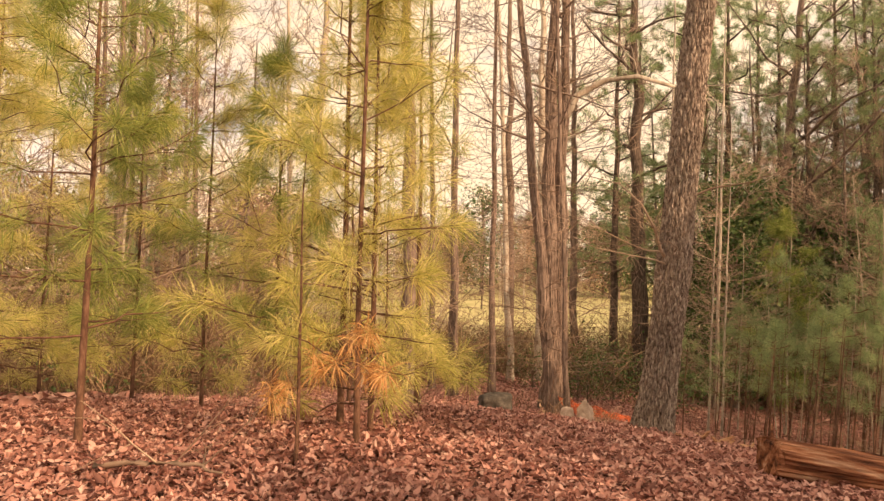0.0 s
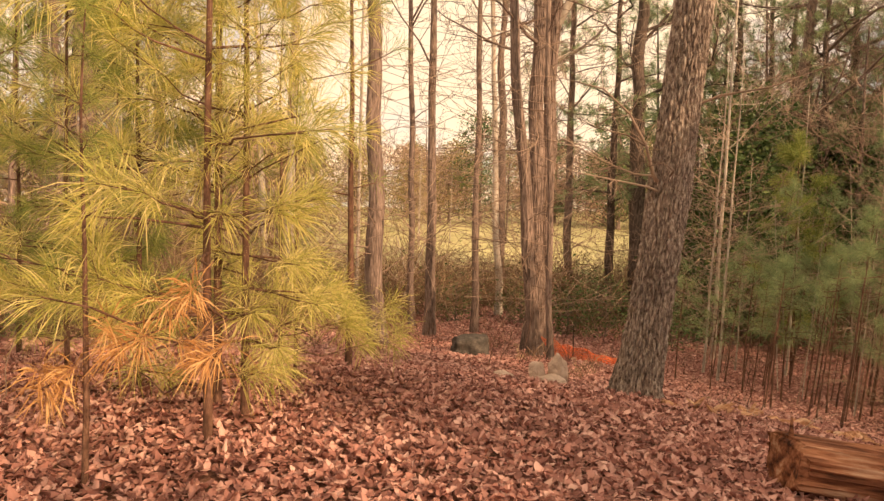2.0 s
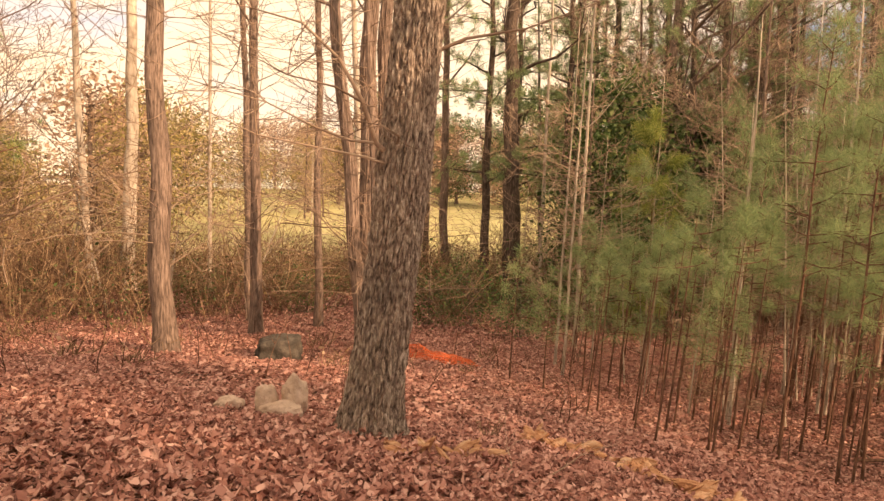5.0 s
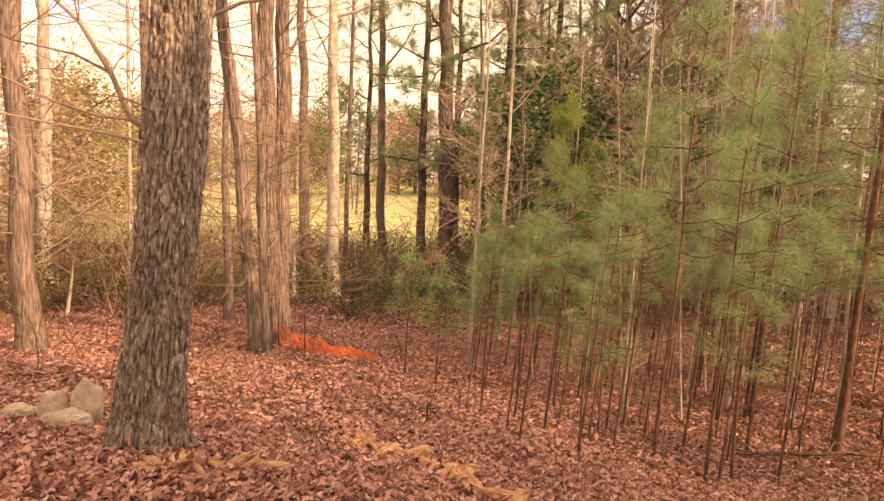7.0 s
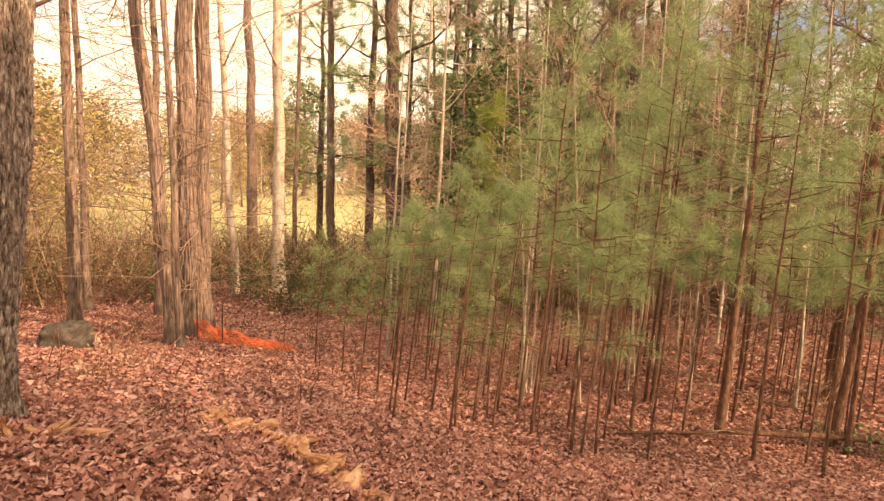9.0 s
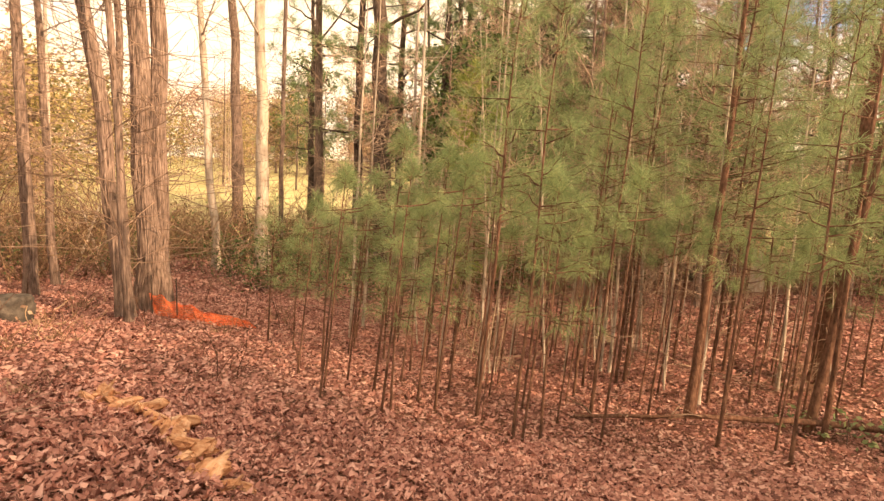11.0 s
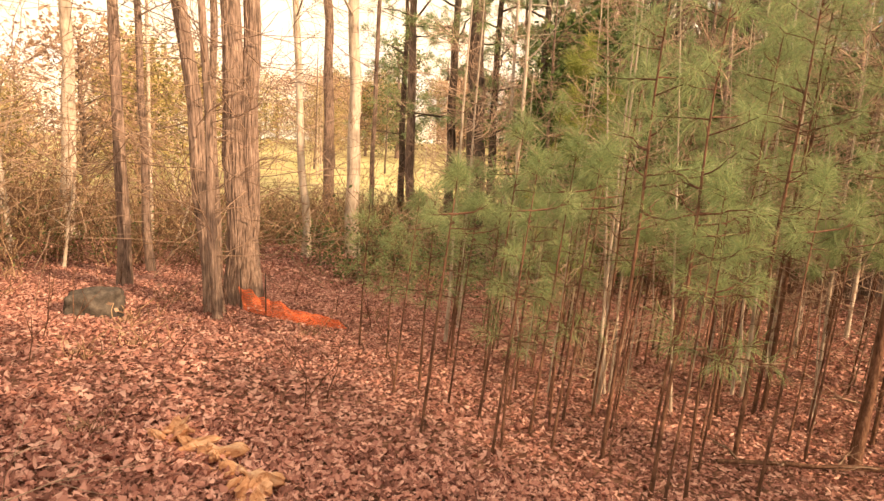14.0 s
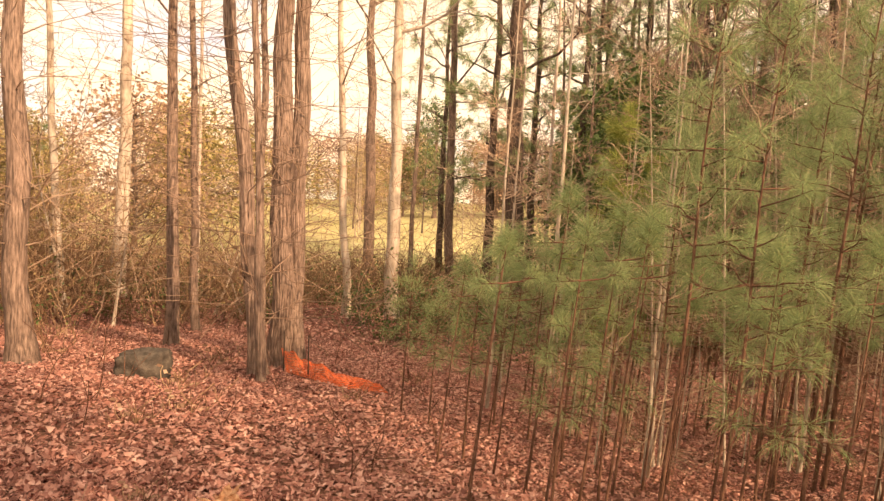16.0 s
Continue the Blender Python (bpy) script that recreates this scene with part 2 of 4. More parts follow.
def limb(geo, start, way, length, radius, depth, rng, up=0.15, n=5, least=0.006):
    """A branching limb: bends, tapers and forks."""
    steps = (2, 3, 4, 5)[min(depth, 3)]
    pts, d = [start], way.normalized()
    for i in range(steps):
        d = (d + Vector((rng.gauss(0, 0.2), rng.gauss(0, 0.2), rng.gauss(0, 0.16) + up * 0.3))).normalized()
        pts.append(pts[-1] + d * length / steps)
    geo.tube(pts, [max(least, radius * (1 - 0.75 * i / steps)) for i in range(steps + 1)], n if depth > 1 else 3, False)
    if depth <= 0:
        return
    for k in range(rng.randint(3, 4) if depth > 1 else rng.randint(3, 5)):
        i = rng.randint(1, steps)
        side = Vector((rng.gauss(0, 1), rng.gauss(0, 1), rng.gauss(0.2, 0.7))).normalized()
        limb(geo, pts[i], (d * 0.9 + side * 0.9), length * rng.uniform(0.35, 0.6), radius * (1 - 0.75 * i / steps) * 0.6, depth - 1, rng, up, max(3, n - 1), least)


def trunk_geo(height, radius, lean, seed, n=14, rows=40, flare=0.5, rough=0.08, taper=0.45, wobble=0.12, furrow=0.0):
    """A trunk with root flare, slight bends and furrowed bark."""
    g = Geo()
    for i in range(rows + 1):
        u = i / rows
        z = -0.35 + (height + 0.35) * u
        r = radius * (1 - taper * u) * (1 + flare * math.exp(-max(z, 0) / (radius * 2.2)))
        cx = lean[0] * z + wobble * radius * 6 * noise.noise((seed, z * 0.45, 1.1)) * min(1, max(z, 0) / 1.0)
        cy = lean[1] * z + wobble * radius * 6 * noise.noise((seed, z * 0.45, 9.1)) * min(1, max(z, 0) / 1.0)
        for k in range(n):
            a = 2 * math.pi * k / n
            q = 1 + rough * noise.noise((math.cos(a) * 2.6 + seed, math.sin(a) * 2.6, z * 1.1)) * 2 + rough * noise.noise((math.cos(a) * 9 + seed, math.sin(a) * 9, z * 2.6))
            if furrow:
                q += furrow * (min(1, abs(noise.noise((math.cos(a) * 8 + seed, math.sin(a) * 8, z * 1.6))) / 0.2) - 0.6)
            if z < 0.6:
                q += 0.22 * flare * max(0, math.sin(a * 4 + seed)) * math.exp(-max(z, 0) / 0.2)
            g.v.append((cx + math.cos(a) * r * q, cy + math.sin(a) * r * q, z))
    for i in range(rows):
        for k in range(n):
            q, w = i * n + k, i * n + (k + 1) % n
            g.f.append((q, w, w + n, q + n))
    g.f.append(tuple(rows * n + k for k in range(n)))
    return g


def trunk_at(z, radius, lean, seed, wobble=0.12):
    k = wobble * radius * 6 * min(1, max(z, 0))
    return Vector((lean[0] * z + k * noise.noise((seed, z * 0.45, 1.1)), lean[1] * z + k * noise.noise((seed, z * 0.45, 9.1)), z))


def bare_tree(x, y, dia, height, lean=(0, 0), seed=1, bark=GREY_BARK, limbs=12, first=0.35, reach=0.22, label="", depth=2, rows=40, n=14, name="bare_tree", group="bare trees", twig=None, sprigs=36, flare=0.3):
    rng = random.Random(seed)
    t = thing(name, x, y, ground(x, y), label or "leafless slender grey-barked tree in leaf litter", "tree", group)
    obj("trunk", *geo_of(trunk_geo(height, dia / 2, lean, seed, n, rows, flare, taper=0.8, furrow=0.1 if n >= 30 else 0.0)), bark, t, smooth=n < 30)
    for i in range(limbs):
        g = Geo()
        z = height * (first + (0.98 - first) * ((i + rng.random()) / limbs) ** 0.8)
        a = rng.uniform(0, 2 * math.pi)
        r = dia / 2 * (1 - 0.8 * z / height)
        limb(g, trunk_at(z, dia / 2, lean, seed), Vector((math.cos(a), math.sin(a), rng.uniform(0.0, 0.8))), height * reach * rng.uniform(0.5, 1.1) * (1.15 - 0.6 * z / height), r * rng.uniform(0.22, 0.5), depth, rng)
        obj("limb", g.v, g.f, twig or bark, t)
    low = Geo()
    for i in range(sprigs):
        z, a = height * rng.uniform(0.06, 0.62), rng.uniform(0, 2 * math.pi)
        limb(low, trunk_at(z, dia / 2, lean, seed), Vector((math.cos(a), math.sin(a), rng.uniform(-0.2, 0.5))), rng.uniform(0.5, 1.2) * (1 + height / 16), 0.011, 1, rng, 0.05, 3)
    if sprigs:
        tagged(obj("sprigwork", low.v, low.f, TWIG, t, "thin bare side twigs"), kind="stuff")
    return t


def geo_of(g):
    return g.v, g.f


def tuft(g, p, way, length, count, width, rng, droop=0.25):
    """A burst of long needles round a shoot's tip."""
    way = way.normalized()
    for i in range(count):
        d = Vector((rng.gauss(0, 1), rng.gauss(0, 1), rng.gauss(0, 1))).normalized()
        d = (way * rng.uniform(0.2, 1.1) + d * 0.9).normalized()
        l = length * rng.uniform(0.7, 1.1)
        q = p - way * rng.uniform(0, length * 0.5)
        g.blade(q, q + d * l, width, l * droop * rng.uniform(0.4, 1.4) * (1 - 0.5 * abs(d.z)))


def pine(name, height, base, dia, reach, seed, needle, label, group, lean=(0, 0), tufts=(1, 3), needles=46, length=0.23, width=0.0045, spacing=0.42, whorl=(3, 5), bend=0.1):
    """A young long-needled pine: stem, whorls of limbs, needle bursts at the tips."""
    rng = random.Random(seed)
    t = thing(name, 0, 0, 0, label, "pine tree", group)
    obj("trunk", *geo_of(trunk_geo(height, dia / 2, lean, seed, 8, 24, 0.15, 0.05, 0.8, bend)), PINE_BARK, t)
    wood, green = Geo(), Geo()
    for k in range(7 if bend > 0.2 else 0):
        a, q = rng.uniform(0, 6.283), trunk_at(rng.uniform(0.3, base), dia / 2, lean, seed, bend)
        wood.tube(wavy(q, q + Vector((math.cos(a), math.sin(a), rng.uniform(-0.2, 0.6))) * rng.uniform(0.12, 0.45), 3, 0.1, k), [0.005, 0.004, 0.003, 0.002], 3, False)
    z = base
    while z < height:
        u = (z - base) / max(0.1, height - base)
        for k in range(rng.randint(*whorl)):
            a = rng.uniform(0, 2 * math.pi)
            l = reach * (1 - 0.75 * u) * rng.uniform(0.55, 1.1)
            p0 = trunk_at(z + rng.uniform(-0.08, 0.08), dia / 2, lean, seed, bend)
            d = Vector((math.cos(a), math.sin(a), rng.uniform(-0.15, 0.35) + 0.5 * u))
            p1 = p0 + d * l
            path = wavy(p0, p1, 4, 0.3 * l, seed + k + z * 3)
            wood.tube(path, [0.0085 * (1 - 0.16 * i) * (0.6 + 0.5 * (1 - u)) for i in range(5)], 4, False)
            tuft(green, p1, d, length, needles, width, rng)
            for i in range(rng.randint(*tufts)):
                q = path[rng.randint(1, 4)]
                sd = (d + Vector((rng.gauss(0, 0.6), rng.gauss(0, 0.6), rng.gauss(0.1, 0.35)))).normalized()
                e = q + sd * l * rng.uniform(0.18, 0.4)
                wood.tube([q, e], [0.004, 0.003], 3, False)
                tuft(green, e, sd, length, needles, width, rng)
        z += spacing * rng.uniform(0.7, 1.2)
    top = trunk_at(height, dia / 2, lean, seed, bend)
    for i in range(4):
        tuft(green, top + Vector((0, 0, 0.06 * i)), Vector((0, 0, 1)), length, needles, width, rng, 0.1)
    tagged(obj("branchwork", wood.v, wood.f, PINE_BARK, t), kind="stuff")
    tagged(obj("foliage", green.v, green.f, needle, t), kind="stuff")
    return t


def place(t, x, y, rz=0.0, s=1.0, sink=0.0):
    return copy_thing(t, pose(x, y, ground(x, y) - sink, 0, 0, rz) @ Matrix.Diagonal((s, s, s, 1)))


def settle(t, x, y, rz=0.0):
    t.matrix_basis = pose(x, y, ground(x, y), 0, 0, rz)
    return t


# ---- the ground sheet, out to the horizon ----
xs = sorted(set([-900, -400, -200, -120, -80, -60] + [round(-45 + 1.5 * i, 2) for i in range(22)] + [round(-12 + 0.3 * i, 2) for i in range(101)] + [round(18 + 1.5 * i, 2) for i in range(1, 22)] + [60, 80, 120, 200, 400, 900]))
ys = sorted(set([-900, -300, -100, -50, -30, -20] + [round(-12 + 1.0 * i, 2) for i in range(12)] + [round(0.3 * i, 2) for i in range(100)] + [round(30 + 1.5 * i, 2) for i in range(24)] + [70, 80, 95, 120, 200, 400, 900]))
gv = [(x, y, ground(x, y) + (0.05 * noise.noise((x * 0.8, y * 0.8, 0)) + 0.02 * noise.noise((x * 2.5, y * 2.5, 3)) if y < 30 else 0)) for y in ys for x in xs]
nx = len(xs)
gf = [(j * nx + i, j * nx + i + 1, (j + 1) * nx + i + 1, (j + 1) * nx + i) for j in range(len(ys) - 1) for i in range(nx - 1)]
floor = tagged(obj("ground", gv, gf, GROUND), "forest floor covered with brown fallen leaves", "ground", kind="structure")
floor.data.materials.append(LAWN)
for poly in floor.data.polygons:
    c = poly.center
    if 33 < c.y < 150 and -70 < c.x < 90:
        poly.material_index = 1

# ---- trunks ----
OAK_LEAN = (0.112, -0.03)


def big_oak(x, y, dia, height):
    """A large oak: plated bark in real relief, dead curved limbs at a swollen collar."""
    t = thing("oak_tree", x, y, ground(x, y), "large oak with deeply furrowed grey-brown bark", "tree")
    n, rows = 200, 360
    g = Geo()
    for i in range(rows + 1):
        z = -0.3 + (height + 0.3) * i / rows
        r = dia / 2 * (1 - 0.03 * z) * (1 + 0.26 * math.exp(-max(z, 0) / 0.4))
        r *= 1 + 0.09 * math.exp(-((z - 1.95) / 0.28) ** 2)
        cx, cy = OAK_LEAN[0] * z + 0.025 * math.sin(z * 1.1), OAK_LEAN[1] * z + 0.02 * math.sin(z * 0.9 + 1)
        for k in range(n):
            a = 2 * math.pi * k / n
            ca, sa = math.cos(a), math.sin(a)
            bend = 0.9 * noise.noise((ca * 3, sa * 3, z * 2.2))
            gaps, _ = noise.voronoi(Vector((ca * 5.2 + bend * 0.5, sa * 5.2 - bend * 0.4, z * 6.5 + bend)))
            plate = min(1.0, (gaps[1] - gaps[0]) / 0.3)
            ridge = plate ** 0.6 * 0.03 + 0.012 * noise.noise((ca * 14, sa * 14, z * 7)) + 0.006 * noise.noise((ca * 30, sa * 30, z * 22))
            root = 0.08 * max(0, math.sin(a * 5 + 0.6)) * math.exp(-max(z, 0) / 0.16)
            q = r - 0.03 + ridge + root
            g.v.append((cx + ca * q, cy + sa * q, z))
    for i in range(rows):
        for k in range(n):
            q, w = i * n + k, i * n + (k + 1) % n
            g.f.append((q, w, w + n, q + n))
    obj("trunk", g.v, g.f, OAK_BARK, t, smooth=False)
    rng = random.Random(5)
    for i in range(9):
        up = Geo()
        z, a = height * rng.uniform(0.78, 1.0), rng.uniform(0, 6.28)
        limb(up, Vector((OAK_LEAN[0] * z, 0, z)), Vector((math.cos(a), math.sin(a), 0.6)), 2.6, 0.06, 2, rng)
        obj("limb", up.v, up.f, OAK_BARK, t)
    c = Vector((0.17, -0.2, 2.03))
    for path, r0 in (([(0, 0.1, 0), (-0.13, -0.03, 0.1), (-0.22, -0.08, 0.36), (-0.38, -0.1, 0.64), (-0.62, -0.1, 0.86), (-0.95, -0.05, 0.95)], 0.022),
                     ([(-0.13, -0.03, 0.1), (-0.3, -0.05, 0.11), (-0.52, -0.1, 0.18), (-0.85, -0.1, 0.34), (-1.2, -0.15, 0.42)], 0.012),
                     ([(0, 0.08, -0.05), (-0.2, -0.06, 0.0), (-0.5, -0.1, 0.05), (-0.9, -0.15, 0.12), (-1.3, -0.2, 0.3)], 0.013),
                     ([(0, 0.1, 0.02), (0.02, -0.12, 0.14), (-0.1, -0.2, 0.2), (-0.25, -0.24, 0.16)], 0.012),
                     ([(-0.22, -0.08, 0.36), (-0.4, -0.12, 0.45), (-0.7, -0.2, 0.5), (-1.0, -0.2, 0.65)], 0.01),
                     ([(0.25, 0.15, 0.75), (0.5, 0.1, 0.86), (0.9, 0.0, 0.92), (1.4, -0.1, 1.1)], 0.016)):
        dead = Geo()
        dead.tube([c + Vector(p) for p in path], [r0 * (1 - 0.8 * i / (len(path) - 1)) for i in range(len(path))], 7)
        for p in path[2:]:
            for m in range(3):
                limb(dead, c + Vector(p), Vector((rng.gauss(-0.5, 0.7), rng.gauss(0, 0.6), rng.gauss(0.1, 0.6))), 0.4 * rng.uniform(0.5, 1.2), 0.005, 1, rng, 0, 3, 0.002)
        obj("dead_limb", dead.v, dead.f, TWIG, t, "pale dead curved limb")
    return t


oak = big_oak(2.45, 7.6, 0.4, 7.0)
bare_tree(-0.6, 13.5, 0.36, 14, (-0.03, 0), 11, GREY_BARK, 10, 0.45, label="grey straight trunk of a leafless tree")
bare_tree(-5.5, 26.5, 0.5, 22, (0.03, 0), 12, PALE_BARK, 12, 0.5, label="pale sunlit trunk of a leafless tree")
bare_tree(-5.1, 22.3, 0.24, 19, (-0.04, 0), 13, PALE_BARK, 10, 0.4, label="slim pale trunk with a kinked stem")
bare_tree(0.3, 16.6, 0.25, 15, (-0.005, 0), 14, GREY_BARK, 9, 0.4)
bare_tree(-2.7, 26.1, 0.15, 21, (0.012, 0), 15, PALE_BARK, 8, 0.4)
bare_tree(2.5, 14.6, 0.28, 14, (-0.085, 0), 16, GREY_BARK, 10, 0.4, label="leaning grey stem with a hollow foot", n=44, rows=160)
bare_tree(2.72, 14.0, 0.14, 15, (-0.03, 0), 17, GREY_BARK, 8, 0.35)
bare_tree(2.58, 15.7, 0.42, 16, (0.005, 0), 18, GREY_BARK, 12, 0.4, label="thick furrowed trunk behind a leaning stem", n=64, rows=220)
fork = bare_tree(2.82, 15.8, 0.36, 16, (0.014, 0), 118, GREY_BARK, 12, 0.4, label="thick furrowed stem grown against its neighbour", n=56, rows=220)
curved = Geo()
curved_path = [Vector(p) for p in ((0.16, 0, 7.2), (0.45, 0, 7.75), (1.1, -0.1, 8.1), (1.9, -0.2, 8.2), (2.8, -0.3, 7.9), (3.4, -0.3, 7.95))]
curved.tube(curved_path, [0.11, 0.09, 0.075, 0.06, 0.04, 0.02], 8)
for i in range(10):
    limb(curved, random.choice(curved_path[2:]), Vector((random.gauss(0.5, 0.5), random.gauss(0, 0.5), random.gauss(-0.1, 0.5))), 1.2, 0.02, 1, random.Random(i), 0.0, 4)
obj("limb", curved.v, curved.f, PALE_BARK, fork, "pale curved side limb")
bare_tree(2.6, 24.5, 0.27, 20, (-0.04, 0), 19, PALE_BARK, 14, 0.3)
bare_tree(2.95, 28, 0.44, 22, (-0.01, 0), 20, GREY_BARK, 12, 0.4)
bare_tree(3.95, 25.8, 0.47, 21, (-0.003, 0), 21, PALE_BARK, 14, 0.35)
bare_tree(4.4, 28, 0.2, 22, (0.03, 0), 22, GREY_BARK, 12, 0.3)
bare_tree(5.9, 29, 0.38, 23, (-0.004, 0), 23, GREY_BARK, 16, 0.3)
bare_tree(8.1, 26.5, 0.72, 22, (-0.015, 0), 24, DARK_BARK, 18, 0.35, label="thick dark pine trunk with bare side limbs")
bare_tree(8.1, 19.3, 0.12, 13, (0.035, 0), 25, PALE_BARK, 8, 0.4)
bare_tree(9.0, 26, 0.15, 21, (0.027, 0), 26, PALE_BARK, 8, 0.4)
bare_tree(1.45, 18.66, 0.2, 17, (0, 0), 27, GREY_BARK, 12, 0.3)
bare_tree(-0.24, 19.35, 0.2, 18, (-0.02, 0), 28, GREY_BARK, 12, 0.3)
bare_tree(14.3, 12.6, 0.3, 14, (0.13, 0), 29, PINE_BARK, 10, 0.4)
bare_tree(19, 21.5, 0.55, 19, (0.04, 0), 30, GREY_BARK, 14, 0.3)
bare_tree(13, 26, 0.6, 21, (0.1, 0), 31, GREY_BARK, 20, 0.2, reach=0.35, label="big leafless oak with spreading limbs")

for x, y, h, lean, seed in [(-0.9, 22.6, 3.2, (0.38, 0), 151), (-0.2, 22.9, 2.6, (-0.3, 0), 152), (-4.4, 21.5, 4.5, (-0.22, 0), 153), (-6.6, 23.5, 4.0, (0.3, 0), 154), (-2.4, 19.8, 2.4, (0.15, 0), 155)]:
    bare_tree(x, y, 0.1, h, lean, seed, PALE_BARK, 6, 0.3, n=8, rows=20, sprigs=5, depth=1, label="crooked pale stem leaning in the brush")

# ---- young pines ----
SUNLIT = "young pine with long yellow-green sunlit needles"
left_pines = [pine("young_pine", 4.6, 0.35, 0.052, 1.0, 41, SUNLIT_NEEDLE, SUNLIT, "sunlit young pines", needles=95, width=0.0045, length=0.25),
              pine("young_pine", 5.4, 0.6, 0.065, 1.1, 42, SUNLIT_NEEDLE, SUNLIT, "sunlit young pines", needles=95, width=0.0045, length=0.25),
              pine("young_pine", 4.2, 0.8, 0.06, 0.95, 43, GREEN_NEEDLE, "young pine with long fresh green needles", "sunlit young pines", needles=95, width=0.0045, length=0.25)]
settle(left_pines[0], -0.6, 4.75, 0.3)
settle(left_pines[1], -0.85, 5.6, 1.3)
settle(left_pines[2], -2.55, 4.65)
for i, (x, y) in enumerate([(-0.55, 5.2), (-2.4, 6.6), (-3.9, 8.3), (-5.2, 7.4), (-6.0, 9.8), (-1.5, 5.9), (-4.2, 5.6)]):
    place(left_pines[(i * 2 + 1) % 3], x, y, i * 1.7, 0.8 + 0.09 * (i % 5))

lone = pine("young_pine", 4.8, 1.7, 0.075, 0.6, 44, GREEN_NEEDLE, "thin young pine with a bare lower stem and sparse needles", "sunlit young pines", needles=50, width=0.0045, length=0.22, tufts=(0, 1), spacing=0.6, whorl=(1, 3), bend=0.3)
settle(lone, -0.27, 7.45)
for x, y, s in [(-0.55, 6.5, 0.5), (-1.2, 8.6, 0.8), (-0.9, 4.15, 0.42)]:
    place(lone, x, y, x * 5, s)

SHADED = "slender shaded pine sapling with a bare lower stem"
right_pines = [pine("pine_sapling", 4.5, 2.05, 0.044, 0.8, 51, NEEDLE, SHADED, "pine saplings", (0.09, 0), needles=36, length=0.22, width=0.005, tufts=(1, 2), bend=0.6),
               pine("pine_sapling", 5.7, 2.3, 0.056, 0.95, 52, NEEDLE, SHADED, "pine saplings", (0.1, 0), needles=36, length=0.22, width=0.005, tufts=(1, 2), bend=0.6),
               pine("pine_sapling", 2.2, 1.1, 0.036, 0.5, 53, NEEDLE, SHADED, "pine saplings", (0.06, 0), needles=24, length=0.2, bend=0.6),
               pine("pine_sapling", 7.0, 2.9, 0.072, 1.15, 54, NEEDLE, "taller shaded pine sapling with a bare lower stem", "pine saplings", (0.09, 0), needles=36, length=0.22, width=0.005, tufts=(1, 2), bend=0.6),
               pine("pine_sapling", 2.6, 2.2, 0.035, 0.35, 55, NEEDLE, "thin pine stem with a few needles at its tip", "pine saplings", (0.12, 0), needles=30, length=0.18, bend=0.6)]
settle(right_pines[0], 7.6, 9.2)
settle(right_pines[1], 9.1, 10.6)
settle(right_pines[2], 5.7, 11.4)
settle(right_pines[3], 10.8, 10.95)
settle(right_pines[4], 7.65, 9.05)
leaner = pine("leaning_pine", 8.6, 4.3, 0.125, 1.1, 56, NEEDLE, "dark leaning pine with a bare scaly trunk", "leaning pines", (0.09, 0), needles=36, length=0.22, width=0.005, tufts=(1, 2), bend=0.12)
settle(leaner, 10.6, 10.75)
place(leaner, 12.15, 10.35, 0.25, 1.15).rotation_euler.y += 0.1
rng = random.Random(77)
spots = [(6.4, 9.75), (6.8, 10.4), (7.1, 10.8), (6.3, 10.6), (7.9, 9.2), (9.2, 11.4), (7.85, 11), (7.8, 11.5), (8.76, 9.56), (6.0, 10.9), (5.4, 11.0), (10.8, 11.9), (11.0, 9.55), (10.7, 8.95), (4.9, 13.3), (5.3, 12.7), (5.7, 10.2), (6.7, 11.15), (8.2, 11.8), (9.65, 12.1), (10.6, 12.6), (7.3, 11)]
while len(spots) < 108:
    x, y = rng.uniform(5.6, 15), rng.uniform(9.3, 17)
    if (x - 5) * 1.3 > (y - 14) and all((x - a) ** 2 + (y - b) ** 2 > 0.09 for a, b in spots):
        spots.append((x, y))
while len(spots) < 122:
    x, y = rng.uniform(13.5, 20), rng.uniform(9.5, 19)
    spots.append((x, y))
for x, y in spots:
    k = rng.choice([2, 4, 4, 4, 4] if x < 6.6 else [0, 1, 3, 4, 4, 4, 4, 4, 4, 4] if x > 8 else [0, 4, 4, 4, 4, 2])
    place(right_pines[k], x, y, rng.uniform(-0.5, 0.5), rng.uniform(0.8, 1.15))

# ---- evergreens, brush and far woods ----


def leafy(name, height, width, count, size, leaf, label, category, group, seed, bark=GREY_BARK, base=0.1, clumps=40):
    """A crown of many small leaves gathered in clumps, with an uneven outline."""
    rng2 = random.Random(seed)
    random.seed(seed)
    t = thing(name, 0, 0, 0, label, category, group)
    obj("trunk", *geo_of(trunk_geo(height * 0.9, 0.018 * height, (0, 0), seed, 8, 14)), bark, t)
    wood, g = Geo(), Geo()
    for c in range(clumps):
        u = rng2.uniform(base, 1)
        r = width * math.sqrt(max(0.05, math.sin(math.pi * min(1, 0.15 + 0.85 * u)))) * math.sqrt(rng2.random())
        a = rng2.uniform(0, 6.283)
        p = Vector((r * math.cos(a), r * math.sin(a), height * u))
        wood.tube([Vector((0, 0, max(0.1, p.z - 0.4 * r))), p], [0.006 * height, 0.004], 3, False)
        spread = width * rng2.uniform(0.16, 0.34)
        for i in range(count // clumps):
            g.leaf(p + Vector((rng2.gauss(0, spread), rng2.gauss(0, spread), rng2.gauss(0, spread * 0.8))), size * rng2.uniform(0.6, 1.3))
    tagged(obj("branchwork", wood.v, wood.f, bark, t), kind="stuff")
    tagged(obj("crown", g.v, g.f, leaf, t), kind="stuff")
    return t


